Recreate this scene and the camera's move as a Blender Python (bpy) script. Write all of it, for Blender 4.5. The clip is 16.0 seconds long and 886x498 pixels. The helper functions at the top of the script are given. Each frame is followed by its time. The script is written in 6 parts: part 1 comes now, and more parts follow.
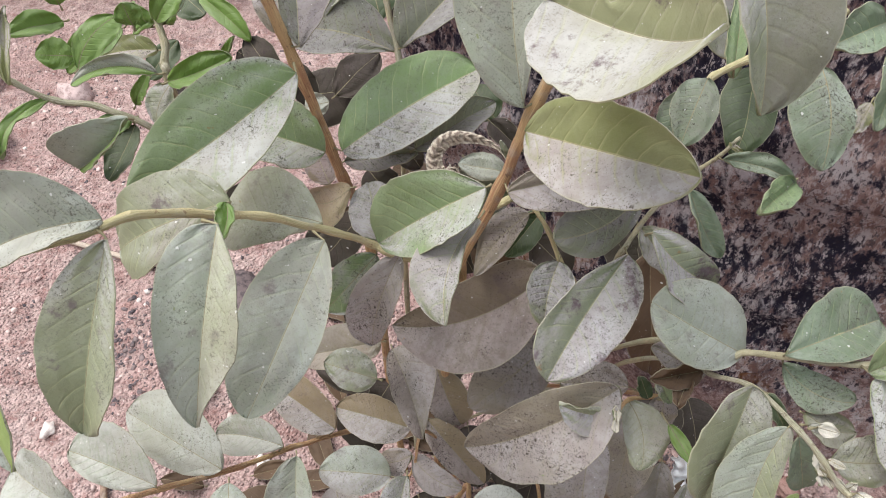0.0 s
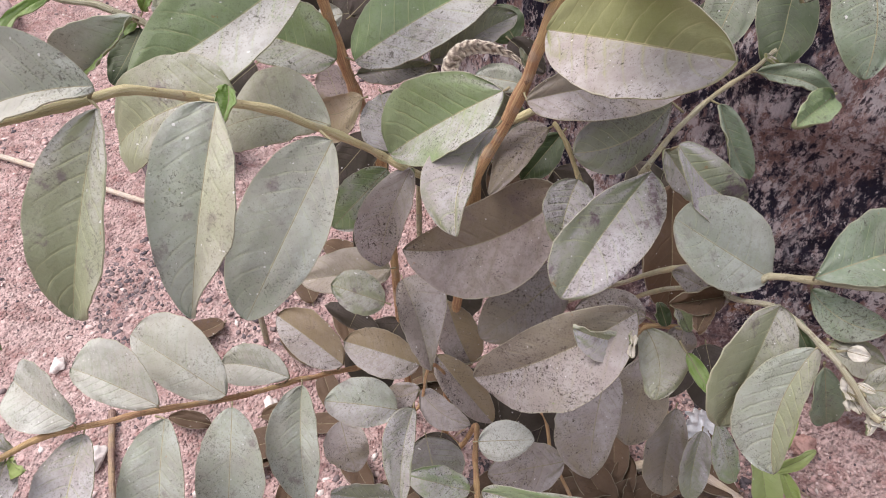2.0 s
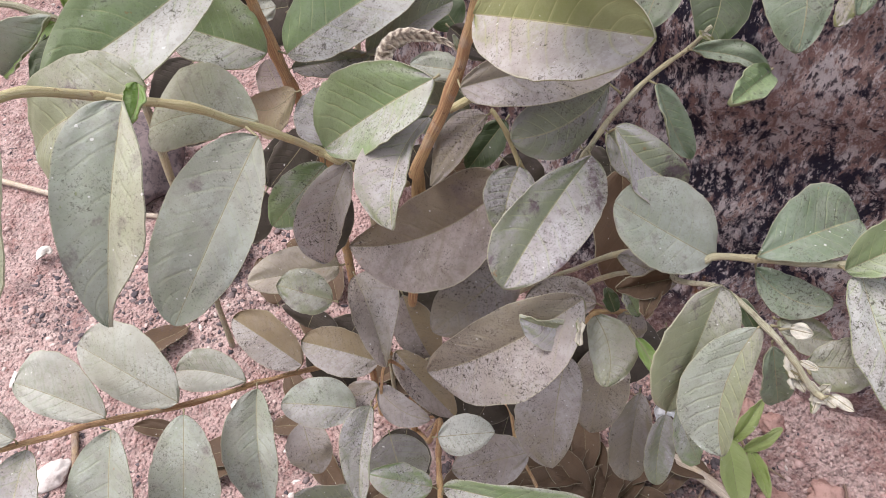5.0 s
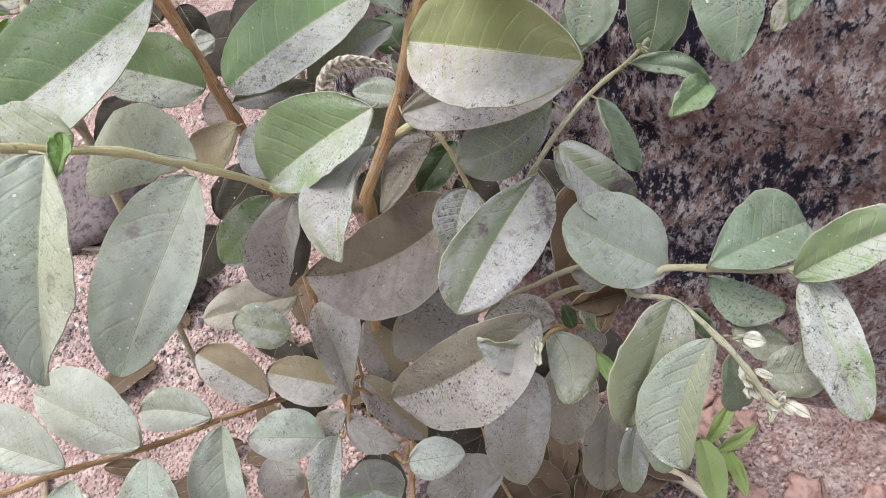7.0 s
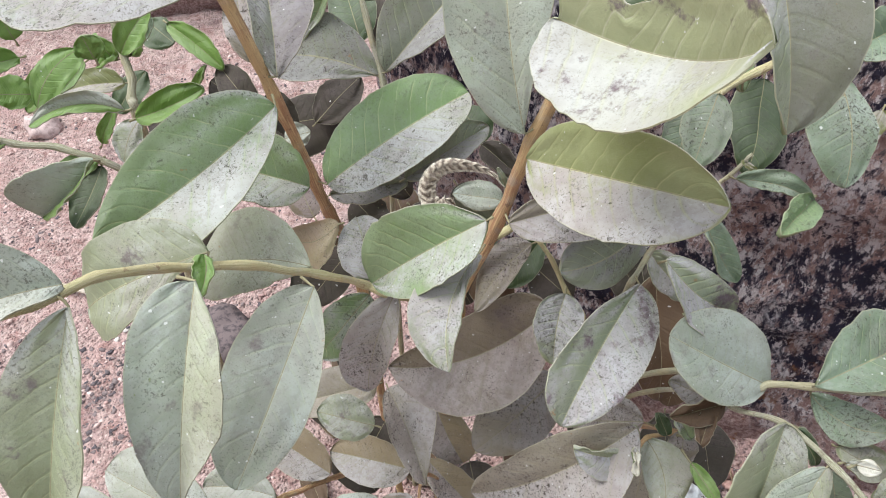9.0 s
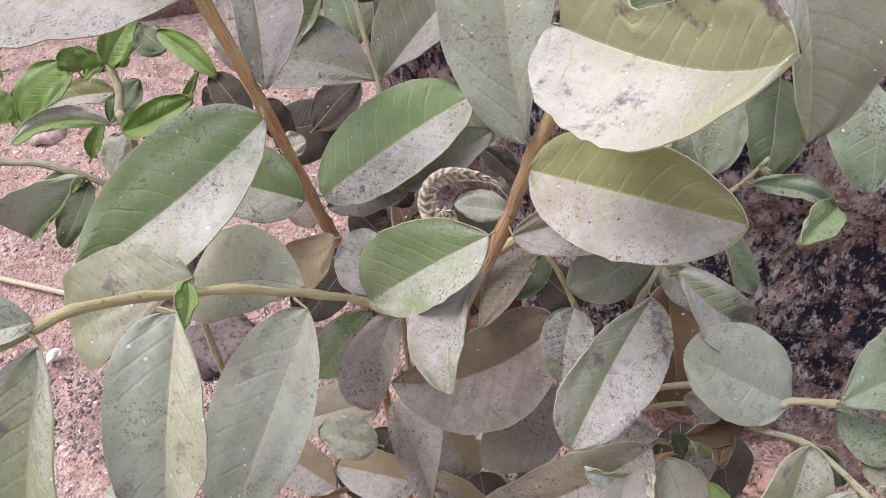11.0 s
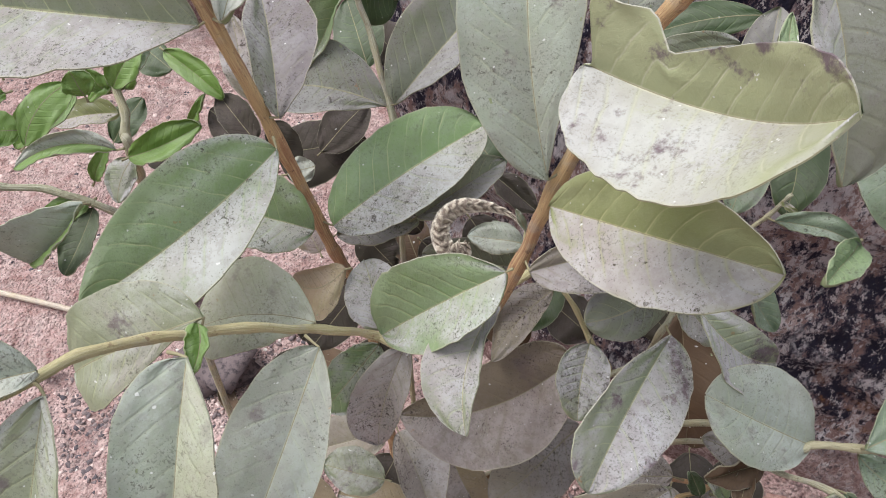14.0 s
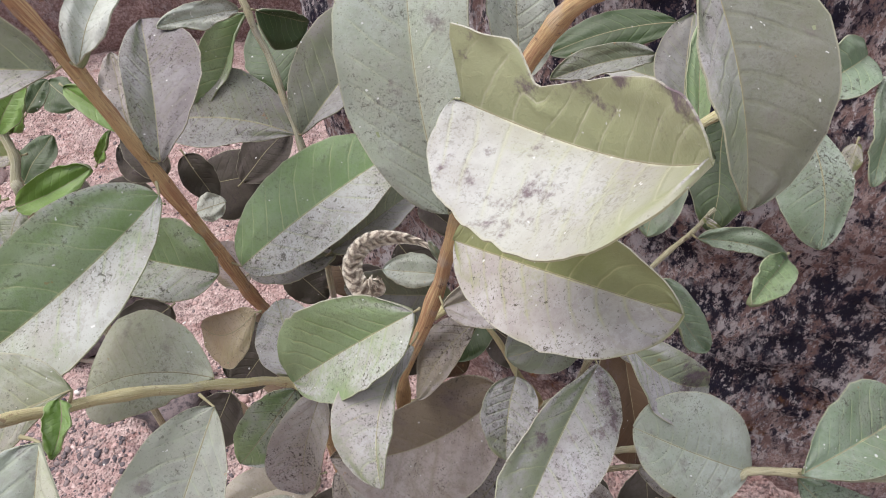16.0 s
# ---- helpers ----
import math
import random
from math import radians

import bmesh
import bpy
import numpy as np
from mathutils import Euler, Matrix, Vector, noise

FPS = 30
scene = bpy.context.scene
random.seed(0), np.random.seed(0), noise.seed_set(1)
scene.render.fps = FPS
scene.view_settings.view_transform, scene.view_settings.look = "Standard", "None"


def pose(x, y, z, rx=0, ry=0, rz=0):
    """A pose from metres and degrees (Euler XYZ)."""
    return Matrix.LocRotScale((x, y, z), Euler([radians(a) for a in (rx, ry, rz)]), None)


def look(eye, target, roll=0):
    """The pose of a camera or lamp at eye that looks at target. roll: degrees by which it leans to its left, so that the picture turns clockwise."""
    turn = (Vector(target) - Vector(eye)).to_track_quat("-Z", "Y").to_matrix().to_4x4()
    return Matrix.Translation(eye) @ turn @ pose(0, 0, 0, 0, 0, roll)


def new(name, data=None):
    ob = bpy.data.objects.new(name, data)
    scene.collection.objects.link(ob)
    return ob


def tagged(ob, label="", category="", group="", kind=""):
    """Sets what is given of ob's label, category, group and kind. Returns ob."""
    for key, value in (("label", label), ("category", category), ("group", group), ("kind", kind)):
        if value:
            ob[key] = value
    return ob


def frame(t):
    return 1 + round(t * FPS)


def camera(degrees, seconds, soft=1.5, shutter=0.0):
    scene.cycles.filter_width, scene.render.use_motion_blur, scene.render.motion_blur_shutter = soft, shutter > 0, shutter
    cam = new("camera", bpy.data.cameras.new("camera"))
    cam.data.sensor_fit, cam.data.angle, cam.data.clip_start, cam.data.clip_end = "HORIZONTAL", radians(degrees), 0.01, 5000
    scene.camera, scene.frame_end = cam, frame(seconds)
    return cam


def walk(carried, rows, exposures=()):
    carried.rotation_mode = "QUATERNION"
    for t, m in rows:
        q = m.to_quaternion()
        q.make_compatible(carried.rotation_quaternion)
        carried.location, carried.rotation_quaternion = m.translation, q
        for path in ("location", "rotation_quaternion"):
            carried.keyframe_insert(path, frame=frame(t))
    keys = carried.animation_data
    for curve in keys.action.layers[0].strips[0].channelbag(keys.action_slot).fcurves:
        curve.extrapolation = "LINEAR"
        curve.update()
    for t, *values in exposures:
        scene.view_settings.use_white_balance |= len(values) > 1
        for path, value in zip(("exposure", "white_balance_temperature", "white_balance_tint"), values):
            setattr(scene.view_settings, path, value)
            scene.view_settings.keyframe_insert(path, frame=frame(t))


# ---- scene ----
cam = camera(63.1, 16.0, soft=1.0)
METRES, EYE, TILT, LEAN, TURN = 0.40, 0.80, -50.0, 0.0, 0.0
ROWS = [
    (0.0, 0.0, 0.0, 0.0, 0.0, 0.0, -0.0),
    (0.5, -0.0079, 0.0226, -0.0352, 0.09, -1.18, -1.04),
    (1.0, -0.003, 0.0244, -0.0586, 0.74, -1.5, -1.15),
    (1.5, 0.0037, 0.0308, -0.071, 1.56, -1.58, -1.37),
    (2.0, 0.0072, 0.0427, -0.0844, 1.36, -2.02, -1.63),
    (2.5, -0.0146, 0.0558, -0.0901, 0.95, -2.46, -2.01),
    (3.0, -0.0883, 0.0684, -0.0749, 1.33, -2.49, -3.24),
    (3.5, -0.1095, 0.081, -0.0753, 1.55, -2.87, -3.76),
    (4.0, -0.0494, 0.0851, -0.0659, 0.89, -2.77, -2.39),
    (4.5, 0.012, 0.0812, -0.071, 0.52, -2.9, -0.26),
    (5.0, 0.0619, 0.0647, -0.0856, -0.15, -2.51, 0.82),
    (7.5, 0.0982, 0.0851, -0.0447, -2.43, -1.48, 4.41),
    (8.0, 0.0736, 0.0696, 0.0019, -2.75, 0.28, 3.98),
    (8.5, 0.0426, 0.0747, 0.011, -2.35, 0.52, 3.81),
    (9.0, -0.0198, 0.0728, 0.0334, -1.41, 0.97, 2.57),
    (11.5, 0.0099, 0.1204, 0.0607, -0.66, 0.38, 4.18),
    (12.0, 0.0399, 0.1257, 0.058, -1.11, 0.4, 5.24),
    (12.5, 0.0371, 0.1457, 0.0565, -1.31, 0.07, 4.56),
    (13.0, 0.0225, 0.1539, 0.06, -1.83, -0.15, 3.91),
    (13.5, -0.0043, 0.1334, 0.0761, -1.38, 0.89, 3.33),
    (14.0, -0.0261, 0.1393, 0.0923, -0.92, 1.15, 2.88),
    (14.5, -0.0201, 0.1485, 0.1131, -0.87, 1.46, 4.04),
    (15.0, -0.0094, 0.1584, 0.1111, -0.89, 1.34, 4.39),
    (15.5, 0.0144, 0.1645, 0.1221, -1.46, 1.52, 5.25),
    (16.0, 0.0594, 0.1844, 0.1251, -2.41, 1.22, 6.24),
]
walk(cam, [(t, pose(0, 0, EYE, TILT, LEAN, TURN) @ pose(METRES * x, METRES * y, METRES * z, 90 + pitch, roll, yaw)) for t, x, y, z, yaw, pitch, roll in ROWS],
     exposures=[(0.0, -0.02, 6400, 9), (1.5, 0.02, 6500, 17.5), (3.5, -0.06, 6450, 17), (5.0, 0.06, 6450, 15), (7.4, 0.19, 6150, 5), (9.0, 0.14, 6150, 5),
                (11.4, 0.0, 6450, 15), (12.5, 0.06, 6400, 11), (13.5, 0.04, 6300, 9), (14.5, -0.18, 6200, 8.5), (16.0, -0.09, 6300, 11)])

# ---- light: a bright overcast sky, the sun behind thin cloud ----
SUN_ELEVATION, SUN_AZIMUTH = 60.0, 298.0
world = bpy.data.worlds.new("sky")
scene.world = world
world.use_nodes = True
wn, wl = world.node_tree.nodes, world.node_tree.links
sky = wn.new("ShaderNodeTexSky")
sky.sky_type, sky.sun_disc = "NISHITA", False
sky.sun_elevation, sky.sun_rotation = radians(SUN_ELEVATION), radians(SUN_AZIMUTH)
sky.air_density, sky.dust_density = 1.0, 4.0
cloud = wn.new("ShaderNodeMix")
cloud.data_type = "RGBA"
cloud.inputs["Factor"].default_value = 0.82
# an overcast dome, brightest overhead
way = wn.new("ShaderNodeSeparateXYZ")
wl.new(wn.new("ShaderNodeTexCoord").outputs["Generated"], way.inputs[0])
rise = wn.new("ShaderNodeMapRange")
for socket, value in zip(rise.inputs[1:5], (0.0, 1.0, 0.08, 1.62)):
    socket.default_value = value
wl.new(way.outputs[2], rise.inputs[0])
dome = wn.new("ShaderNodeVectorMath")
dome.operation = "SCALE"
dome.inputs[0].default_value = (8.2, 8.5, 8.9)
wl.new(rise.outputs[0], dome.inputs["Scale"])
wl.new(dome.outputs[0], cloud.inputs["B"])
wl.new(sky.outputs[0], cloud.inputs["A"])
wl.new(cloud.outputs["Result"], wn["Background"].inputs["Color"])
wn["Background"].inputs["Strength"].default_value = 0.135

sun_data = bpy.data.lights.new("sun", "SUN")
sun_data.energy, sun_data.angle, sun_data.color = 3.8, radians(32), (1.0, 0.975, 0.94)
sun = new("sun", sun_data)
az, el = radians(SUN_AZIMUTH), radians(SUN_ELEVATION)
sun.matrix_world = look((3 * math.sin(az) * math.cos(el), 3 * math.cos(az) * math.cos(el), 3 * math.sin(el)), (0, 0.3, 0.3))

# ---- materials ----
class Nodes:
    """A small writer of node materials."""

    def __init__(self, name):
        self.mat = bpy.data.materials.new(name)
        self.mat.use_nodes = True
        self.n, self.l = self.mat.node_tree.nodes, self.mat.node_tree.links
        self.bsdf = self.n["Principled BSDF"]

    def node(self, kind, **sockets):
        nd = self.n.new("ShaderNode" + kind)
        for key, value in sockets.items():
            self.put(nd.inputs[key.replace("_", " ")], value)
        return nd

    def put(self, socket, value):
        if isinstance(value, bpy.types.NodeSocket):
            self.l.new(value, socket)
        elif isinstance(value, tuple) and len(value) == 3 and socket.type == "RGBA":
            socket.default_value = (*value, 1)
        else:
            socket.default_value = value

    def math(self, op, a, b=0.0, c=0.0, clamp=False):
        nd = self.n.new("ShaderNodeMath")
        nd.operation, nd.use_clamp = op, clamp
        for s, v in zip(nd.inputs, (a, b, c)):
            self.put(s, v)
        return nd.outputs[0]

    def ramp(self, value, low, high, to_low=0.0, to_high=1.0):
        nd = self.n.new("ShaderNodeMapRange")
        nd.interpolation_type = "SMOOTHSTEP"
        for s, v in zip(nd.inputs, (value, low, high, to_low, to_high)):
            self.put(s, v)
        return nd.outputs[0]

    def mix(self, factor, a, b, blend="MIX"):
        nd = self.n.new("ShaderNodeMix")
        nd.data_type, nd.blend_type = "RGBA", blend
        self.put(nd.inputs["Factor"], factor)
        self.put(nd.inputs["A"], a)
        self.put(nd.inputs["B"], b)
        return nd.outputs["Result"]

    def place(self):
        return self.node("TexCoord").outputs["Object"]

    def noise(self, scale, detail=4.0, rough=0.6, w=None, vector=None, distort=0.0):
        nd = self.n.new("ShaderNodeTexNoise")
        nd.noise_dimensions = "3D" if w is None else "4D"
        self.put(nd.inputs["Vector"], vector or self.place())
        for key, value in (("Scale", scale), ("Detail", detail), ("Roughness", rough), ("Distortion", distort)):
            self.put(nd.inputs[key], value)
        if w is not None:
            self.put(nd.inputs["W"], w)
        return nd.outputs["Fac"]

    def bump(self, height, strength, distance):
        nd = self.node("Bump", Height=height, Strength=strength, Distance=distance)
        self.put(self.bsdf.inputs["Normal"], nd.outputs[0])
        return nd.outputs[0]

    def done(self, colour, rough, specular=0.5):
        self.put(self.bsdf.inputs["Base Color"], colour)
        self.put(self.bsdf.inputs["Roughness"], rough)
        self.put(self.bsdf.inputs["Specular IOR Level"], specular)
        return self.mat


def leaf_material(name, blade, blade_two, dust, dusty, vein, speckle=0.6, blotch=0.3, rough=0.5, light_through=0.14, spot=(0.062, 0.048, 0.048), steep=0.22, flat=1.25):
    """A guava leaf: pinnate veins, road dust in drifts, clustered dark specks and purplish blotches.
    steep and flat: strength of the dust colour, which also brightens what faces up, on steep and on level parts."""
    k = Nodes(name)
    rnd = k.node("ObjectInfo").outputs["Random"]
    w = k.math("MULTIPLY", rnd, 40.0)
    uv = k.n.new("ShaderNodeSeparateXYZ")
    k.l.new(k.node("UVMap").outputs[0], uv.inputs[0])
    along, across = uv.outputs[0], k.math("MULTIPLY", k.math("ABSOLUTE", k.math("SUBTRACT", uv.outputs[1], 0.5)), 2.0)
    bend = k.math("SUBTRACT", k.math("MULTIPLY", along, 9.5), k.math("MULTIPLY", k.math("POWER", across, 1.25), 1.9))
    bend = k.math("ADD", bend, k.math("MULTIPLY", k.noise(60, 2, 0.5, w), 0.5))
    wave = k.math("PINGPONG", bend, 0.5)
    fade = k.math("MULTIPLY", k.ramp(across, 0.6, 1.0, 1.0, 0.1), k.ramp(k.noise(55, 3, 0.6, k.math("ADD", w, 31.0)), 0.38, 0.6, 0.25, 1.0))
    veins = k.math("MULTIPLY", k.ramp(wave, 0.0, 0.06, 1.0, 0.0), fade)
    groove = k.math("MULTIPLY", k.ramp(wave, 0.02, 0.16, 1.0, 0.0), fade)
    rib = k.math("MULTIPLY", k.ramp(across, 0.010, 0.034, 1.0, 0.0), k.ramp(k.noise(210, 3, 0.6, w), 0.40, 0.58, 0.25, 1.0))
    net = k.node("TexVoronoi", Scale=620.0, Vector=k.place())
    net.feature = "DISTANCE_TO_EDGE"
    big, mid, fine = k.noise(20, 5, 0.62, w), k.noise(95, 5, 0.68, w), k.noise(560, 3, 0.72, w)
    colour = k.mix(k.ramp(big, 0.36, 0.64), blade, blade_two)
    colour = k.mix(k.math("MULTIPLY", k.ramp(rnd, 0.0, 1.0), 0.35), colour, blade_two)
    colour = k.mix(k.math("MULTIPLY", k.ramp(mid, 0.5, 0.7), 0.28), colour, tuple(c * 0.6 for c in blade))
    drift = k.math("ADD", k.math("MULTIPLY", big, 0.5), k.math("ADD", k.math("MULTIPLY", mid, 0.42), k.math("MULTIPLY", fine, 0.34)))
    cover = k.math("MULTIPLY", k.ramp(drift, 0.48, 0.76), dusty)
    cover = k.math("ADD", cover, dusty * 0.68, clamp=True)
    # dust thins on steep parts; up-facing parts also get the sky's light as colour
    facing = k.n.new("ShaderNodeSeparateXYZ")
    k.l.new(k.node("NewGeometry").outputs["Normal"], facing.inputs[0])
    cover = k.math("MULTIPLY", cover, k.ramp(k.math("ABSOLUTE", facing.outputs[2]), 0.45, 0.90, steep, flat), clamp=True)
    cover = k.math("MULTIPLY", cover, k.math("SUBTRACT", 1.0, k.math("MULTIPLY", groove, 0.25)))
    dirty = k.mix(k.ramp(k.noise(34, 4, 0.6, k.math("ADD", w, 14.0)), 0.38, 0.64), dust, tuple(c * f for c, f in zip(dust, (0.80, 0.76, 0.73))))
    mottle = k.ramp(k.noise(250, 5, 0.72, k.math("ADD", w, 55.0)), 0.46, 0.60)
    dirty = k.mix(k.math("MULTIPLY", mottle, 0.55 * min(1.0, speckle + 0.2)), dirty, tuple(c * f for c, f in zip(dust, (0.68, 0.63, 0.64))))
    dirty = k.mix(k.math("MULTIPLY", k.ramp(k.noise(17, 3, 0.5, k.math("ADD", w, 41.0)), 0.45, 0.65), 0.28), dirty, tuple(0.35 * d + 0.75 * b for d, b in zip(dust, blade_two)))
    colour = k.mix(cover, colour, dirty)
    colour = k.mix(k.math("MULTIPLY", veins, k.ramp(cover, 0.15, 0.7, 0.68, 0.32)), colour, vein)
    colour = k.mix(k.math("MULTIPLY", rib, 0.8), colour, vein)
    colour = k.mix(k.math("MULTIPLY", k.ramp(across, 0.970, 0.99), 0.5), colour, (0.46, 0.43, 0.31))
    stain = k.math("MULTIPLY", k.ramp(k.noise(46, 6, 0.75, k.math("ADD", w, 9.0)), 0.60 - 0.06 * blotch, 0.70 - 0.06 * blotch), blotch)
    colour = k.mix(stain, colour, (0.15, 0.105, 0.125))
    # specks of soot and mould, thick in some places and few in others
    crowd = k.ramp(k.math("ADD", k.noise(38, 4, 0.65, k.math("ADD", w, 17.0)), k.math("MULTIPLY", k.ramp(rnd, 0.0, 1.0), 0.08)), 0.38, 0.66, -0.045, 0.06)
    dots = k.ramp(k.math("ADD", k.noise(520, 5, 0.74, k.math("ADD", w, 5.0), distort=0.6), crowd), 0.613, 0.648)
    grit = k.ramp(k.math("ADD", k.noise(1150, 2, 0.5, k.math("ADD", w, 3.0)), crowd), 0.60, 0.66, 0.0, 0.5)
    large = k.ramp(k.noise(215, 6, 0.74, k.math("ADD", w, 27.0), distort=0.6), 0.660, 0.688)
    marks = k.math("MULTIPLY", k.math("MAXIMUM", k.math("MAXIMUM", dots, grit), k.math("MULTIPLY", large, 0.9)), k.math("MULTIPLY", k.ramp(cover, 0.15, 0.6, 0.10, 1.0), 1.12 * speckle), clamp=True)
    colour = k.mix(marks, colour, spot)
    rusty = k.math("MULTIPLY", k.ramp(k.noise(120, 4, 0.65, k.math("ADD", w, 71.0)), 0.70, 0.73), 0.55)
    colour = k.mix(rusty, colour, (0.33, 0.17, 0.08))
    white = k.math("MULTIPLY", k.ramp(k.noise(420, 1, 0.4, k.math("ADD", w, 21.0)), 0.755, 0.77), 0.75)
    colour = k.mix(white, colour, (0.75, 0.73, 0.7))
    height = k.math("ADD", k.math("MULTIPLY", k.math("MULTIPLY", groove, k.math("SUBTRACT", 1.0, rib)), -0.24), k.math("ADD", k.math("MULTIPLY", fine, 0.25), k.math("MULTIPLY", k.ramp(net.outputs[0], 0.0, 0.12), 0.03)))
    normal = k.bump(k.math("ADD", height, k.math("MULTIPLY", mid, 0.7)), 0.8, 0.0010)
    k.done(colour, k.math("ADD", rough - 0.05, k.math("MULTIPLY", cover, 0.35)), k.ramp(cover, 0.1, 0.7, 0.34, 0.10))
    if light_through:
        thin = k.node("BsdfTranslucent", Color=k.mix(0.75, colour, (min(1, blade_two[0] * 1.5), min(1, blade_two[1] * 1.55), blade_two[2] * 0.8)), Normal=normal)
        both = k.node("MixShader", Fac=light_through)
        k.l.new(k.bsdf.outputs[0], both.inputs[1])
        k.l.new(thin.outputs[0], both.inputs[2])
        k.l.new(both.outputs[0], k.n["Material Output"].inputs["Surface"])
    return k.mat


def dry_material():
    """A crisp dead leaf: fine uneven creases, bleached along the margin."""
    k = Nodes("leaf_dry_crisp")
    uv = k.n.new("ShaderNodeSeparateXYZ")
    k.l.new(k.node("UVMap").outputs[0], uv.inputs[0])
    across = k.math("MULTIPLY", k.math("ABSOLUTE", k.math("SUBTRACT", uv.outputs[1], 0.5)), 2.0)
    turn = k.math("ADD", k.math("MULTIPLY", uv.outputs[0], 21.0), k.math("ADD", k.math("MULTIPLY", across, 1.1), k.math("MULTIPLY", k.noise(110, 4, 0.7), 2.6)))
    ribs = k.ramp(k.math("PINGPONG", turn, 0.5), 0.10, 0.5)
    c = k.mix(k.math("MULTIPLY", ribs, 0.92), (0.52, 0.44, 0.35), (0.17, 0.125, 0.10))
    c = k.mix(k.math("MULTIPLY", k.ramp(across, 0.0, 0.5, 1.0, 0.0), 0.6), c, (0.10, 0.075, 0.06))
    c = k.mix(k.math("MULTIPLY", k.ramp(k.math("ADD", across, k.math("MULTIPLY", k.noise(240, 3), 0.3)), 0.72, 1.05), 0.9), c, (0.68, 0.60, 0.50))
    c = k.mix(k.math("MULTIPLY", k.ramp(k.noise(420, 4, 0.7), 0.5, 0.62), 0.6), c, (0.12, 0.085, 0.07))
    k.bump(k.math("ADD", k.noise(300, 4, 0.7), k.math("MULTIPLY", ribs, -0.8)), 0.8, 0.0012)
    return k.done(c, 0.8, 0.3)


DUST = (0.445, 0.42, 0.415)
VEIN = (0.50, 0.50, 0.30)
dusty = leaf_material("leaf_dusty", (0.18, 0.22, 0.10), (0.24, 0.28, 0.15), DUST, 0.70, VEIN, 0.7, steep=0.45)
silver = leaf_material("leaf_silver_dust", (0.265, 0.305, 0.21), (0.315, 0.355, 0.255), (0.405, 0.42, 0.375), 0.70, (0.48, 0.47, 0.34), 0.6, 0.6, 0.5, steep=0.8, flat=1.05)
pale = leaf_material("leaf_pale_dust", (0.25, 0.30, 0.19), (0.30, 0.345, 0.235), (0.525, 0.525, 0.48), 0.80, (0.52, 0.51, 0.40), 0.5, 0.3, steep=0.9)
green = leaf_material("leaf_green", (0.165, 0.27, 0.072), (0.22, 0.325, 0.115), (0.47, 0.46, 0.435), 0.78, VEIN, 0.8, 0.2, 0.45, steep=0.33)
olive = leaf_material("leaf_olive", (0.22, 0.25, 0.075), (0.28, 0.30, 0.12), (0.475, 0.44, 0.425), 0.88, (0.50, 0.46, 0.25), 0.85, 0.25, steep=0.15)
veil = leaf_material("leaf_olive_thin_dust", (0.34, 0.355, 0.185), (0.39, 0.40, 0.23), (0.50, 0.485, 0.465), 0.92, (0.56, 0.53, 0.40), 0.30, 0.95, 0.5, steep=0.08, flat=1.2)
brown = leaf_material("leaf_brown_dust", (0.17, 0.14, 0.07), (0.22, 0.18, 0.095), (0.335, 0.28, 0.275), 0.88, (0.27, 0.22, 0.16), 0.95, 0.35, 0.6, 0.14, steep=0.45)
warm = leaf_material("leaf_warm_dust", (0.30, 0.275, 0.14), (0.36, 0.32, 0.185), (0.54, 0.485, 0.43), 0.80, (0.50, 0.46, 0.36), 0.65, 0.2, 0.5, 0.2, steep=0.75)
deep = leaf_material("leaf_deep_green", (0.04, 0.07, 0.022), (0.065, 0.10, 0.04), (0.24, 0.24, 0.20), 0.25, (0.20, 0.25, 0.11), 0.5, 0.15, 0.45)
# dark grey leaf with the shade between the leaves put into its colour
gap_shade = leaf_material("leaf_gap_shade", (0.042, 0.038, 0.026), (0.062, 0.055, 0.036), (0.105, 0.088, 0.08), 0.6, (0.06, 0.054, 0.04), 0.8, 0.3, 0.6, 0.08, steep=0.5)
fresh = leaf_material("leaf_fresh_green", (0.15, 0.265, 0.045), (0.21, 0.33, 0.08), (0.42, 0.42, 0.33), 0.18, (0.30, 0.42, 0.13), 0.35, 0.1, 0.4, 0.28)
ash = leaf_material("leaf_mauve_dust", (0.225, 0.20, 0.12), (0.275, 0.24, 0.155), (0.40, 0.36, 0.35), 0.85, (0.36, 0.31, 0.23), 0.9, 0.3, 0.6, 0.14, steep=0.45)
moss = leaf_material("leaf_mossy", (0.205, 0.235, 0.12), (0.27, 0.295, 0.165), (0.43, 0.42, 0.37), 0.62, VEIN, 0.6, 0.75, 0.5, steep=0.30)
lime = leaf_material("leaf_lime", (0.30, 0.40, 0.11), (0.37, 0.45, 0.17), (0.45, 0.46, 0.30), 0.2, (0.48, 0.55, 0.25), 0.15, 0.05, 0.5, 0.3)
plum = leaf_material("leaf_plum_stained", (0.20, 0.25, 0.11), (0.25, 0.29, 0.15), (0.41, 0.39, 0.395), 0.78, VEIN, 0.7, 1.0, 0.5, steep=0.35)
teal = leaf_material("leaf_blue_green", (0.115, 0.185, 0.085), (0.16, 0.23, 0.12), (0.35, 0.37, 0.325), 0.42, VEIN, 0.75, 0.45, 0.5, steep=0.8)
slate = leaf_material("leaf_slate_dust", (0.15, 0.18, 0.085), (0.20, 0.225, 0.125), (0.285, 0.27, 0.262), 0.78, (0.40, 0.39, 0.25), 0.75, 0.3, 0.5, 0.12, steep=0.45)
# tones for single leaf halves: their dust, plus how light falls on that half
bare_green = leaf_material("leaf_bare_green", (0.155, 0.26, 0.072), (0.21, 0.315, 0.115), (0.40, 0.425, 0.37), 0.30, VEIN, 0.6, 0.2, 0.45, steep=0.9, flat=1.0)
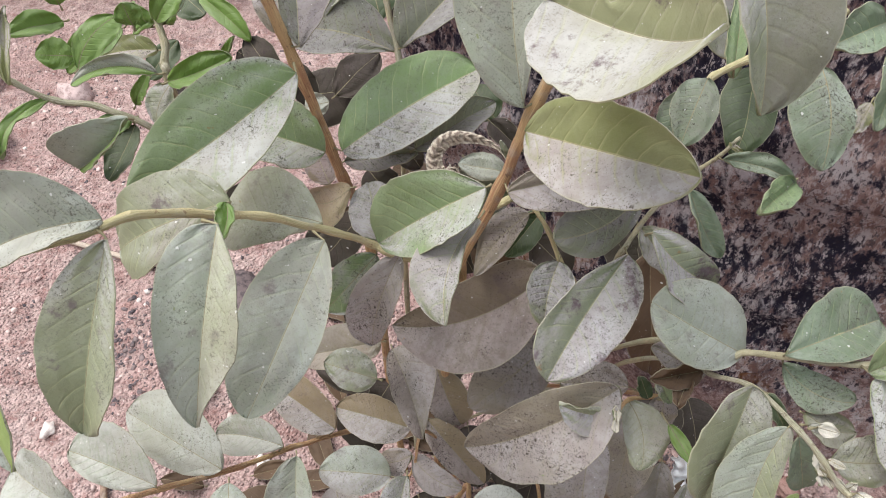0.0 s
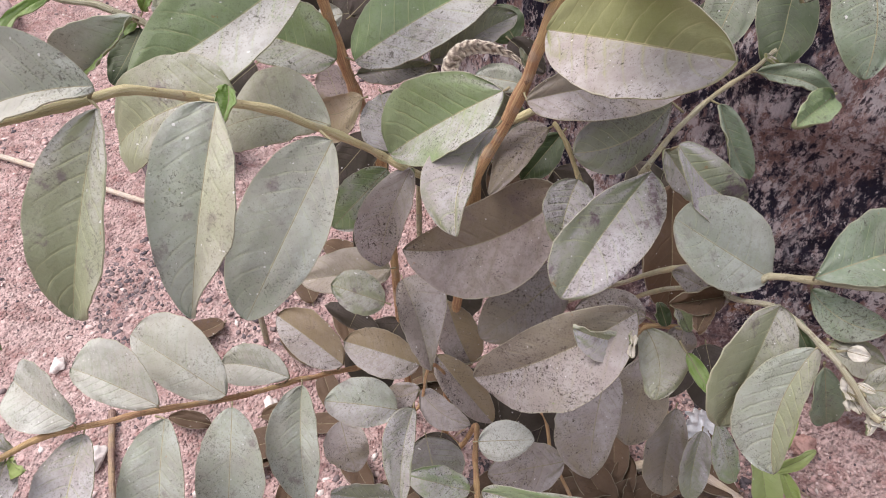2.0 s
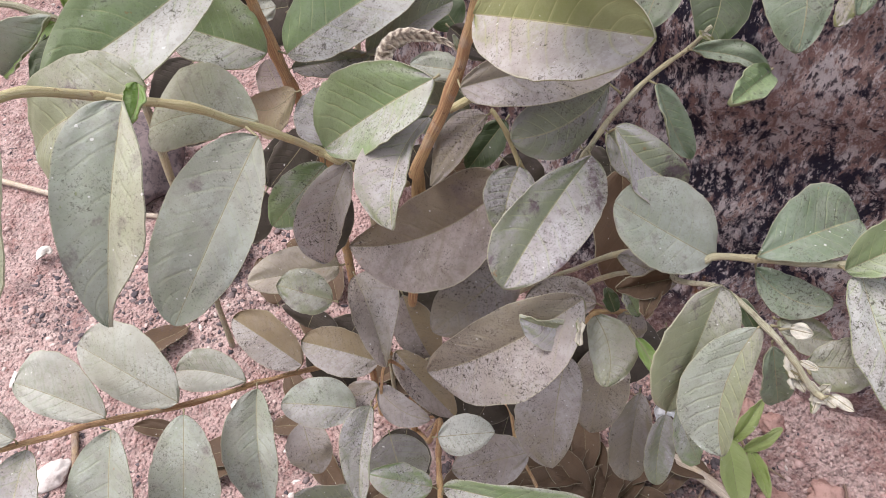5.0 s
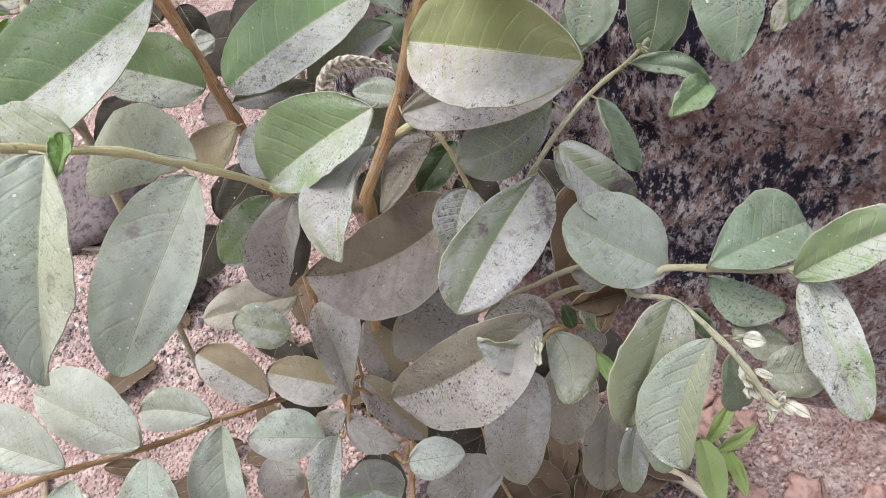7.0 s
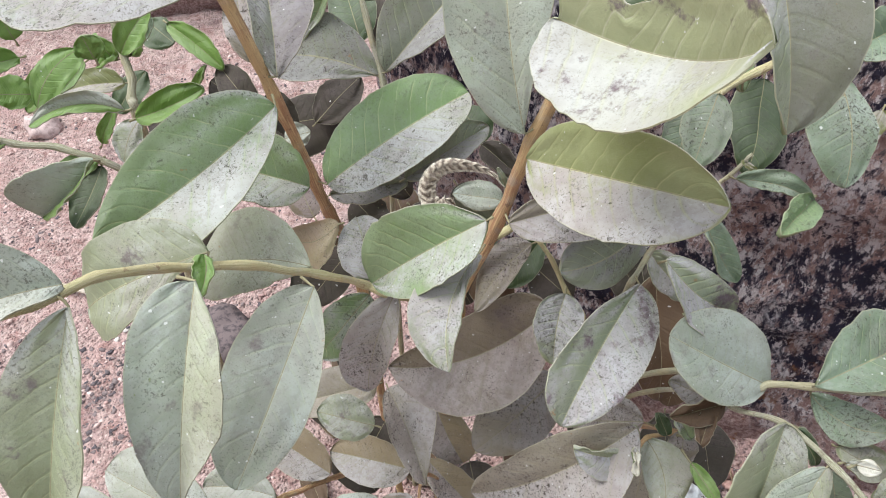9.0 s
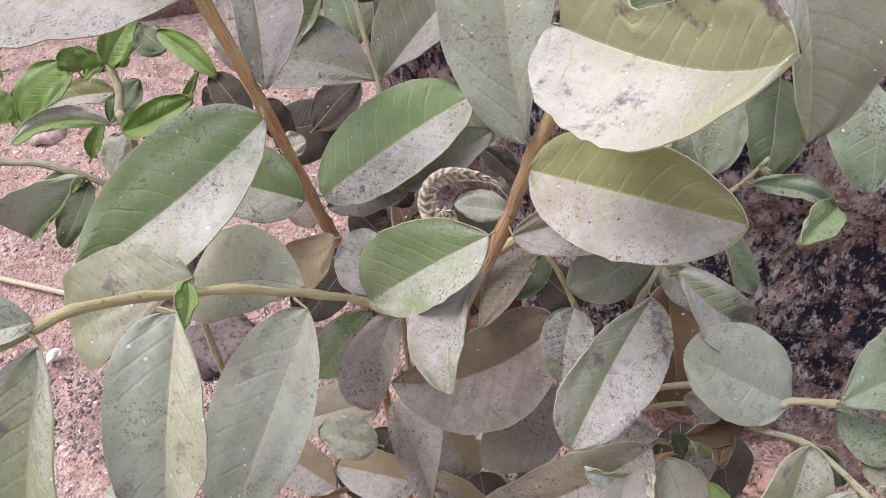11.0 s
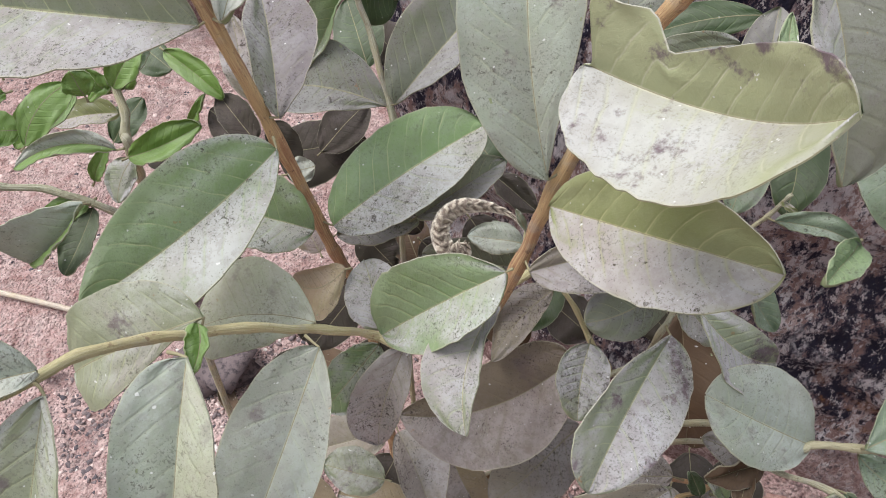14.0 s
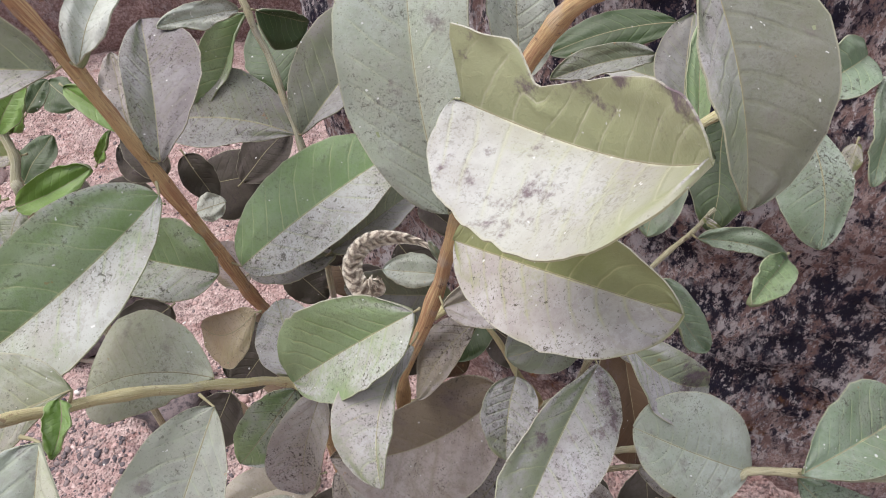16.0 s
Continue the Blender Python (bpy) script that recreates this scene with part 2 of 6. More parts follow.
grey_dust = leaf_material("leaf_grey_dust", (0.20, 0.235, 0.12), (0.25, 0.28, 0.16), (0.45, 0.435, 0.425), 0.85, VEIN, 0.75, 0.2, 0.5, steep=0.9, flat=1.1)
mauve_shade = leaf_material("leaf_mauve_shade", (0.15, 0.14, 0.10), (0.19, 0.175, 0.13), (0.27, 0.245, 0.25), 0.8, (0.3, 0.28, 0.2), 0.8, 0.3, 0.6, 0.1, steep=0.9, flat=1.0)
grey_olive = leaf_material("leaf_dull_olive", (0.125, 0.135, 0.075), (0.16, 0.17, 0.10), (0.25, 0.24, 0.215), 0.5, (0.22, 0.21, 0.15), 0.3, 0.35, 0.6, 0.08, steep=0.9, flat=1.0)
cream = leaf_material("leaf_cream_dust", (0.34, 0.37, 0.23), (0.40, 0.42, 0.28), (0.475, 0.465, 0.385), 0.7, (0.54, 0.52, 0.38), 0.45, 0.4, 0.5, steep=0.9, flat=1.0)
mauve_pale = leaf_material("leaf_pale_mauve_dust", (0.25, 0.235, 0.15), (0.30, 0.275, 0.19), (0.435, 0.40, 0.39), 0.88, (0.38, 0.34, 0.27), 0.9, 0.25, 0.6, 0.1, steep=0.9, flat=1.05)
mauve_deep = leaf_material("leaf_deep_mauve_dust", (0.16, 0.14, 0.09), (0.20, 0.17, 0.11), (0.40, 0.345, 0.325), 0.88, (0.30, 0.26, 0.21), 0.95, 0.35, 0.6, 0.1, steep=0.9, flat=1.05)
tan = leaf_material("leaf_tan", (0.27, 0.205, 0.11), (0.33, 0.25, 0.14), (0.38, 0.32, 0.265), 0.45, (0.36, 0.29, 0.18), 0.7, 0.3, 0.6, 0.2, steep=0.8, flat=1.0)
rust = leaf_material("leaf_rusty", (0.33, 0.29, 0.14), (0.36, 0.22, 0.13), (0.50, 0.42, 0.35), 0.4, (0.45, 0.38, 0.22), 0.6, 0.6, 0.5, steep=0.7)
# withered brown, darkened further for the shade deep in the shrub
dead = leaf_material("leaf_withered_shaded", (0.075, 0.042, 0.022), (0.12, 0.07, 0.036), (0.17, 0.13, 0.105), 0.25, (0.15, 0.10, 0.06), 0.7, 0.4, 0.7, 0.12)
dry = dry_material()
petal = leaf_material("petal", (0.70, 0.64, 0.55), (0.82, 0.78, 0.72), (0.74, 0.68, 0.62), 0.3, (0.7, 0.66, 0.55), 0.15, 0.1, 0.6, 0.3, spot=(0.4, 0.3, 0.22))
under = leaf_material("leaf_underside", (0.22, 0.27, 0.13), (0.28, 0.31, 0.17), (0.37, 0.35, 0.30), 0.35, (0.42, 0.42, 0.25), 0.4, 0.15, 0.65, 0.2)


def stalk_material():
    k = Nodes("midrib")
    c = k.mix(k.noise(160, 3), (0.20, 0.17, 0.095), (0.33, 0.29, 0.17))
    return k.done(c, 0.7)


def bark_material(name, base, streak, dark, pale_amount=0.4, sharp=0.05):
    """Bark that splits lengthwise: streaks run along the twig."""
    k = Nodes(name)
    stretched = k.node("Mapping", Vector=k.node("UVMap").outputs[0], Scale=(38.0, 15.0, 1.0))
    finer = k.node("Mapping", Vector=k.node("UVMap").outputs[0], Scale=(110.0, 42.0, 1.0))
    long = k.noise(1.0, 5, 0.6, k.math("MULTIPLY", k.node("ObjectInfo").outputs["Random"], 30.0), vector=stretched.outputs[0], distort=0.25)
    thread = k.noise(1.0, 4, 0.7, vector=finer.outputs[0])
    mid = k.noise(70, 4, 0.6)
    c = k.mix(k.ramp(long, 0.52 - sharp, 0.52 + sharp), base, streak)
    c = k.mix(k.math("MULTIPLY", k.ramp(k.noise(26, 4, 0.6), 0.46, 0.60), 0.55), c, tuple(0.5 * a + 0.5 * b for a, b in zip(streak, (0.62, 0.47, 0.21))))
    c = k.mix(k.math("MULTIPLY", k.ramp(thread, 0.54, 0.62), 0.5), c, dark)
    c = k.mix(k.math("MULTIPLY", k.ramp(mid, 0.52, 0.68), pale_amount), c, (0.46, 0.41, 0.36))
    c = k.mix(k.math("MULTIPLY", k.ramp(k.noise(240, 4, 0.7), 0.60, 0.68), 0.6), c, dark)
    k.bump(k.math("ADD", long, k.math("MULTIPLY", thread, 0.5)), 0.8, 0.0015)
    return k.done(c, 0.75, 0.3)


midrib = stalk_material()
bark = bark_material("bark_reddish", (0.43, 0.235, 0.13), (0.62, 0.43, 0.235), (0.14, 0.075, 0.06), 0.35, 0.09)
bark_green = bark_material("bark_green", (0.52, 0.465, 0.25), (0.62, 0.56, 0.36), (0.26, 0.14, 0.085), 0.35, 0.08)
bark_pale = bark_material("bark_pale", (0.40, 0.37, 0.25), (0.57, 0.54, 0.40), (0.18, 0.13, 0.10), 0.6)


def soil_material():
    k = Nodes("red_soil")
    big, mid, fine = k.noise(5, 5, 0.6), k.noise(38, 6, 0.7), k.noise(260, 4, 0.7)
    c = k.mix(k.ramp(big, 0.35, 0.65), (0.55, 0.365, 0.34), (0.66, 0.485, 0.455))
    c = k.mix(k.ramp(mid, 0.42, 0.68), c, (0.36, 0.205, 0.185))
    c = k.mix(k.math("MULTIPLY", k.ramp(k.noise(13, 5, 0.7), 0.54, 0.66), 0.75), c, (0.25, 0.165, 0.165))
    c = k.mix(k.math("MULTIPLY", k.ramp(fine, 0.55, 0.7), 0.6), c, (0.70, 0.53, 0.48))
    c = k.mix(k.math("MULTIPLY", k.ramp(k.noise(130, 6, 0.75), 0.56, 0.64), 0.75), c, (0.15, 0.095, 0.095))
    # grains of every kind, packed in the crust
    for scale, amount in ((150.0, 0.26), (380.0, 0.22)):
        grain = k.node("TexVoronoi", Scale=scale, Vector=k.place())
        tint = k.n.new("ShaderNodeSeparateXYZ")
        k.l.new(grain.outputs["Color"], tint.inputs[0])
        shown = k.math("MULTIPLY", k.ramp(k.noise(30, 4, 0.7), 0.36, 0.56), amount)
        c = k.mix(k.math("MULTIPLY", k.ramp(tint.outputs[0], 0.62, 0.66), shown), c, (0.66, 0.52, 0.47))
        c = k.mix(k.math("MULTIPLY", k.ramp(tint.outputs[1], 0.66, 0.70), shown), c, (0.20, 0.115, 0.105))
        c = k.mix(k.math("MULTIPLY", k.ramp(tint.outputs[2], 0.86, 0.88), shown), c, (0.075, 0.065, 0.075))
    stones = k.node("TexVoronoi", Scale=230.0, Vector=k.place())
    rise = k.math("MULTIPLY", k.ramp(stones.outputs["Distance"], 0.1, 0.6, 1.0, 0.0), 0.8)
    k.bump(k.math("ADD", k.math("ADD", k.math("MULTIPLY", mid, 1.5), fine), rise), 0.9, 0.006)
    return k.done(c, 0.95, 0.05)


def stone_material(name, first, second, dark, mottled=0.6):
    k = Nodes(name)
    rnd = k.node("NewGeometry").outputs["Random Per Island"]
    c = k.mix(k.ramp(rnd, 0.0, 1.0), first, second)
    c = k.mix(k.math("MULTIPLY", k.ramp(k.noise(120, 5, 0.7), 0.45, 0.65), mottled), c, dark)
    k.bump(k.noise(300, 4, 0.7), 0.5, 0.002)
    return k.done(c, 0.9, 0.25)


def wall_material():
    """Weathered pinkish stone under blue-black and grey crusts of lichen."""
    k = Nodes("weathered_stone")
    at = k.node("Mapping", Vector=k.place(), Scale=(1.0, 1.0, 0.5)).outputs[0]
    big, mid, fine, tiny = k.noise(7, 5, 0.6, vector=at), k.noise(34, 6, 0.7, vector=at, distort=0.4), k.noise(120, 6, 0.75, vector=at), k.noise(240, 4, 0.7, vector=at)
    c = k.mix(k.ramp(fine, 0.44, 0.56), (0.31, 0.195, 0.18), (0.66, 0.515, 0.49))
    c = k.mix(k.math("MULTIPLY", k.ramp(k.noise(55, 6, 0.75, 3.0, vector=at), 0.50, 0.58), 0.85), c, (0.74, 0.69, 0.71))
    crust = k.math("ADD", k.math("MULTIPLY", big, 0.40), k.math("ADD", k.math("MULTIPLY", mid, 0.40), k.math("MULTIPLY", fine, 0.42)))
    c = k.mix(k.math("MULTIPLY", k.ramp(crust, 0.592, 0.622), 0.80), c, (0.125, 0.095, 0.12))
    c = k.mix(k.math("MULTIPLY", k.ramp(crust, 0.628, 0.643), 0.96), c, (0.026, 0.025, 0.046))
    c = k.mix(k.math("MULTIPLY", k.ramp(tiny, 0.55, 0.58), 0.75), c, (0.05, 0.04, 0.055))
    c = k.mix(k.math("MULTIPLY", k.ramp(k.noise(150, 5, 0.78, 6.0, vector=at), 0.55, 0.58), 0.85), c, (0.68, 0.60, 0.61))
    pale = k.math("MULTIPLY", k.ramp(k.noise(20, 5, 0.65, 12.0, vector=at), 0.53, 0.62), k.ramp(k.noise(95, 5, 0.75, 14.0, vector=at), 0.46, 0.56))
    c = k.mix(k.math("MULTIPLY", pale, 0.85), c, (0.76, 0.70, 0.73))
    # red soil splashed up the foot of the wall
    high = k.n.new("ShaderNodeSeparateXYZ")
    k.l.new(k.place(), high.inputs[0])
    splash = k.ramp(k.math("ADD", high.outputs[2], k.math("MULTIPLY", k.math("SUBTRACT", k.noise(14, 6, 0.7), 0.5), 0.36)), 0.05, 0.16, 0.92, 0.0)
    c = k.mix(splash, c, k.mix(k.ramp(k.noise(200, 5, 0.75), 0.42, 0.6), (0.30, 0.17, 0.155), (0.58, 0.40, 0.37)))
    rust = k.math("MULTIPLY", k.ramp(k.noise(17, 5, 0.65, 8.0), 0.58, 0.66), k.ramp(high.outputs[2], 0.30, 0.12))
    c = k.mix(k.math("MULTIPLY", rust, k.ramp(fine, 0.4, 0.55, 0.3, 0.9)), c, (0.34, 0.15, 0.06))
    k.bump(k.math("ADD", k.math("MULTIPLY", mid, 1.4), k.math("ADD", fine, k.math("MULTIPLY", tiny, 0.6))), 1.0, 0.012)
    return k.done(c, 0.92, 0.08)


soil = soil_material()
weathered = wall_material()
pebble = stone_material("pebble", (0.50, 0.32, 0.295), (0.66, 0.51, 0.475), (0.34, 0.22, 0.205))
pebble_dark = stone_material("pebble_dark", (0.10, 0.085, 0.095), (0.25, 0.19, 0.185), (0.05, 0.04, 0.045))
chalk = stone_material("chalky_stone", (0.60, 0.51, 0.47), (0.74, 0.67, 0.63), (0.42, 0.31, 0.28), 0.5)
redstone = stone_material("red_stone", (0.42, 0.24, 0.20), (0.50, 0.31, 0.27), (0.24, 0.13, 0.11), 0.7)
darkrock = stone_material("dark_rock", (0.10, 0.078, 0.082), (0.17, 0.13, 0.13), (0.035, 0.03, 0.035), 0.8)
pinkstone = stone_material("pink_stone", (0.48, 0.35, 0.33), (0.56, 0.43, 0.41), (0.26, 0.18, 0.17), 0.7)
straw = bark_material("dry_straw", (0.55, 0.45, 0.36), (0.68, 0.58, 0.48), (0.30, 0.20, 0.15), 0.5)
deadwood = bark_material("dead_wood", (0.22, 0.14, 0.11), (0.36, 0.25, 0.20), (0.08, 0.05, 0.04), 0.3)
shell_white = stone_material("shell", (0.72, 0.66, 0.58), (0.82, 0.78, 0.72), (0.55, 0.42, 0.33), 0.35)


def plastic_material():
    k = Nodes("white_plastic")
    c = k.mix(k.ramp(k.noise(60, 4, 0.7), 0.45, 0.7), (0.80, 0.80, 0.81), (0.60, 0.57, 0.55))
    return k.done(c, 0.4, 0.5)


plastic = plastic_material()


# ---- builders ----
def mesh_object(name, verts, faces, materials, index=None, parent=None, smooth=True, uv=None, fold=()):
    me = bpy.data.meshes.new(name)
    me.from_pydata(verts, [], faces)
    for m in materials:
        me.materials.append(m)
    if index is not None:
        me.polygons.foreach_set("material_index", np.asarray(index, dtype=np.int32))
    if uv is not None:
        corner = np.empty(len(me.loops), dtype=np.int32)
        me.loops.foreach_get("vertex_index", corner)
        me.uv_layers.new(name="UVMap").data.foreach_set("uv", np.asarray(uv, dtype=np.float32)[corner].ravel())
    me.polygons.foreach_set("use_smooth", np.full(len(me.polygons), smooth))
    if len(fold):
        ends = np.empty(2 * len(me.edges), dtype=np.int32)
        me.edges.foreach_get("vertices", ends)
        me.attributes.new("sharp_edge", "BOOLEAN", "EDGE").data.foreach_set("value", np.isin(ends, np.asarray(fold)).reshape(-1, 2).all(axis=1))
    me.update()
    ob = new(name, me)
    if parent is not None:
        ob.parent = parent
        ob.matrix_parent_inverse = parent.matrix_world.inverted()
    return ob


def smooth_line(points, steps):
    """A Catmull-Rom line through the points."""
    p = np.asarray(points, dtype=float)
    p = np.vstack([2 * p[0] - p[1], p, 2 * p[-1] - p[-2]])
    made = []
    for i in range(1, len(p) - 2):
        for u in np.linspace(0, 1, steps, endpoint=False):
            a, b, c, d = p[i - 1:i + 3]
            made.append(0.5 * (2 * b + (c - a) * u + (2 * a - 5 * b + 4 * c - d) * u * u + (3 * b - a - 3 * c + d) * u ** 3))
    made.append(p[-2])
    return np.array(made)


def tube_uv(line, sides):
    """Metres along the line, and round it there and back."""
    run = np.concatenate([[0.0], np.cumsum(np.linalg.norm(np.diff(np.asarray(line), axis=0), axis=1))])
    return [(s, 1 - abs(2 * j / sides - 1)) for s in run for j in range(sides)]


def tube(line, radii, sides=8, start=0):
    """Rings round a line; returns vertices and faces, numbered from start."""
    line = np.asarray(line)
    ahead = np.gradient(line, axis=0)
    ahead /= np.linalg.norm(ahead, axis=1)[:, None] + 1e-9
    side = np.cross(ahead[0], (0.31, 0.17, 0.93) if abs(ahead[0][2]) < 0.9 else (1, 0, 0))
    verts, faces = [], []
    for i, (c, a, r) in enumerate(zip(line, ahead, radii)):
        side = side - a * np.dot(side, a)
        side /= np.linalg.norm(side) + 1e-9
        up = np.cross(a, side)
        for j in range(sides):
            g = 2 * math.pi * j / sides
            verts.append(tuple(c + r * (math.cos(g) * side + math.sin(g) * up)))
    for i in range(len(line) - 1):
        for j in range(sides):
            k = start + i * sides
            faces.append((k + j, k + (j + 1) % sides, k + sides + (j + 1) % sides, k + sides + j))
    faces.append(tuple(start + j for j in reversed(range(sides))))
    faces.append(tuple(start + (len(line) - 1) * sides + j for j in range(sides)))
    return verts, faces


def branch(name, points, thick, thin, material, plant, label=""):
    line = smooth_line(points, 8)
    n = len(line)
    radii = np.linspace(thick, thin, n)
    for i in range(n):
        knot = 1.0 + (0.22 if i % 8 == 0 and 0 < i < n - 1 else 0.12 if i % 8 in (1, 7) else 0.0)
        radii[i] *= knot * (1 + 0.10 * noise.noise(Vector(line[i]) * 180))
    for i in range(1, n - 1):
        line[i] += 0.0008 * np.array(noise.noise_vector(Vector(line[i]) * 60))
    verts, faces = tube(line, radii, 10)
    ob = mesh_object(name, verts, faces, [material], parent=plant, uv=tube_uv(line, 10))
    return tagged(ob, label) if label else ob


def ease(x, low, high):
    x = min(1.0, max(0.0, (x - low) / (high - low)))
    return x * x * (3 - 2 * x)


def fullness(u, a, c):
    """A half blade's width along its length, 1 at the widest: a rounds the base, c the tip, the smaller the blunter."""
    m = a / (a + c)
    return max((u / m) ** a * ((1 - u) / (1 - m)) ** c, 0.012)


def leaf(twig, base, tip, wide_p, wide_m, angle_p, angle_m, material, sag=0.07, bow=0.0, stalk=None, notch=0.0, cut=0.0, point=0.3, name="leaf", bare=False, form=None, other=None):
    """A guava leaf from its base to its tip. Its halves are wide_p and wide_m wide and lie at these angles about the midrib;
    sag arches it, bow bends it sideways, notch tears the m margin at that part of its length, leaving a horn before it, cut nibbles the margin;
    form gives the fullness of each half towards base and tip (p base, p tip, m base, m tip); other is the material of the m half where it differs."""
    base, tip = np.array(base), np.array(tip)
    rng = random.Random(int(abs(base[0] * 7919 + base[1] * 104729 + tip[2] * 15485863) * 1000) % 99991)
    span = np.linalg.norm(tip - base)
    a = (tip - base) / span
    s0 = np.cross(a, (0, 0, 1))
    s0 /= np.linalg.norm(s0)
    n0 = np.cross(s0, a)
    half = [math.cos(radians(g)) * s0 + math.sin(radians(g)) * n0 for g in (angle_p, angle_m)]
    flat = half[0] - half[1]
    flat /= np.linalg.norm(flat)
    top = np.cross(flat, a)
    rows, cols = (52 if notch else 26), 8
    shape = rng.uniform(0.90, 1.04)
    blunt = rng.uniform(0.50, 0.60)
    ripple, phase, count = rng.uniform(0.01, 0.045), rng.uniform(0, 6.28), rng.uniform(1.2, 2.8)
    curl, belly = rng.uniform(-0.06, 0.03), rng.uniform(0.0, 0.045)
    seed = Vector((rng.uniform(0, 50), rng.uniform(0, 50), 0))
    upper, uv = [], []
    for i in range(rows + 1):
        u = 0.5 - 0.5 * math.cos(math.pi * i / rows)
        arch = 4 * u * (1 - u)
        droop = 0.035 * span * math.sin(6.283 * u + phase) if form is None else 0.0
        centre = base + a * span * u + top * (sag * span * arch + droop * arch) + flat * bow * arch
        outline = max(1 - abs(2 * u ** shape - 1) ** 2.05, 0.0) ** blunt
        outline *= 1 - 0.55 * point * max(0.0, (u - 0.5) / 0.5) ** 1.3
        outline = max(outline, 0.015)
        sides = (outline, outline) if form is None else (fullness(u, *form[:2]), fullness(u, *form[2:]))
        for j in range(-cols, cols + 1):
            v = abs(j) / cols
            k = 0 if j > 0 else 1
            outline = sides[k]
            wide = (wide_p, wide_m)[k] * outline
            rim = 1 + 0.030 * noise.noise(seed + Vector((u * 22, k * 4.0, 5))) + (0.06 if form is None else 0.03) * noise.noise(seed + Vector((u * 9, k * 7.0, 0)))
            if cut:
                rim -= cut * max(0.0, noise.noise(seed + Vector((u * 6, k * 5.0 + 3, 1)))) * 1.6
            wide *= rim
            if notch and k == 1:
                horn = ease(u, 0.02, 0.07) * (1 - ease(u, notch - 0.09, notch + 0.01))
                wide = max(wide, 1.2 * wide_m * horn)
            out = half[k]
            raised = np.cross(a, out) * (-1 if k == 0 else 1)
            if np.dot(raised, top) < 0:
                raised = -raised
            lift = wide * (belly * 4 * v * (1 - v) + curl * v * v + ripple * v * v * math.sin(phase + k * 1.7 + 6.28 * count * u))
            lift += 0.00030 * math.cos(6.283 * (9.5 * u - 1.9 * v ** 1.25)) * v * (1 - v) * 4 * outline
            lift += 0.0030 * noise.noise(seed + Vector((u * 3.2, j / cols * 2.0, 4))) * v + 0.0014 * noise.noise(seed + Vector((u * 11, j / cols * 5.0, 9))) * v
            upper.append(centre + out * wide * v * (1 - 0.04 * v) + raised * lift)
            uv.append((u, 0.5 + 0.5 * j / cols))
    upper = np.array(upper)
    per, count_v = 2 * cols + 1, len(upper)
    # the underside lies a leaf's thickness behind, square to each half
    face = [np.cross(half[0], a), np.cross(a, half[1])]
    face = [f if np.dot(f, top) > 0 else -f for f in face]
    behind = np.array([face[1]] * cols + [top] + [face[0]] * cols)
    lower = upper - 0.0006 * np.tile(behind, (rows + 1, 1))
    verts = [tuple(p) for p in upper] + [tuple(p) for p in lower]
    uv = uv + uv
    faces, index = [], []
    for i in range(rows):
        for j in range(per - 1):
            q = (i * per + j, (i + 1) * per + j, (i + 1) * per + j + 1, i * per + j + 1)
            faces.append(q[::-1])
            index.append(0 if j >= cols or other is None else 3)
            faces.append(tuple(count_v + c for c in q))
            index.append(1)
    ring = [i * per for i in range(rows + 1)] + [rows * per + j for j in range(1, per)] + [i * per + per - 1 for i in range(rows - 1, -1, -1)] + list(range(per - 2, 0, -1))
    # the cut edge has corners of its own, so that the blade stays flat up to its margin
    edge, n_edge = len(verts), len(ring)
    verts += [verts[p] for p in ring] + [verts[count_v + p] for p in ring]
    uv += [uv[p] for p in ring] * 2
    for p in range(n_edge):
        q = (p + 1) % n_edge
        faces.append((edge + p, edge + q, edge + n_edge + q, edge + n_edge + p))
        index.append(0)
    # stalk and midrib, one tapering cord
    rib = [upper[i * per + cols] - top * (0.0003 - 0.0003 * i / rows) for i in range(rows)]
    start = np.array(stalk) if stalk is not None else base - a * 0.004
    reach = np.linalg.norm(start - base)
    start = base + (start - base) * min(1.0, 0.009 / max(reach, 1e-6))
    lead = [start, start * 0.5 + rib[0] * 0.5 - top * 0.0006]
    line = np.array(lead + rib)
    radii = [0.0008, 0.0006] + list(np.linspace(0.00045, 0.00012, rows))
    if bare:
        line, radii = line[2:], radii[2:]
    tv, tf = tube(line, radii, 6, len(verts))
    verts += tv
    uv += [(0.5, 0.5)] * len(tv)
    faces += tf
    index += [2] * len(tf)
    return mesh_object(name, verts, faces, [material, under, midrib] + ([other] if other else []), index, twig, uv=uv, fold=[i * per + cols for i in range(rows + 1)])


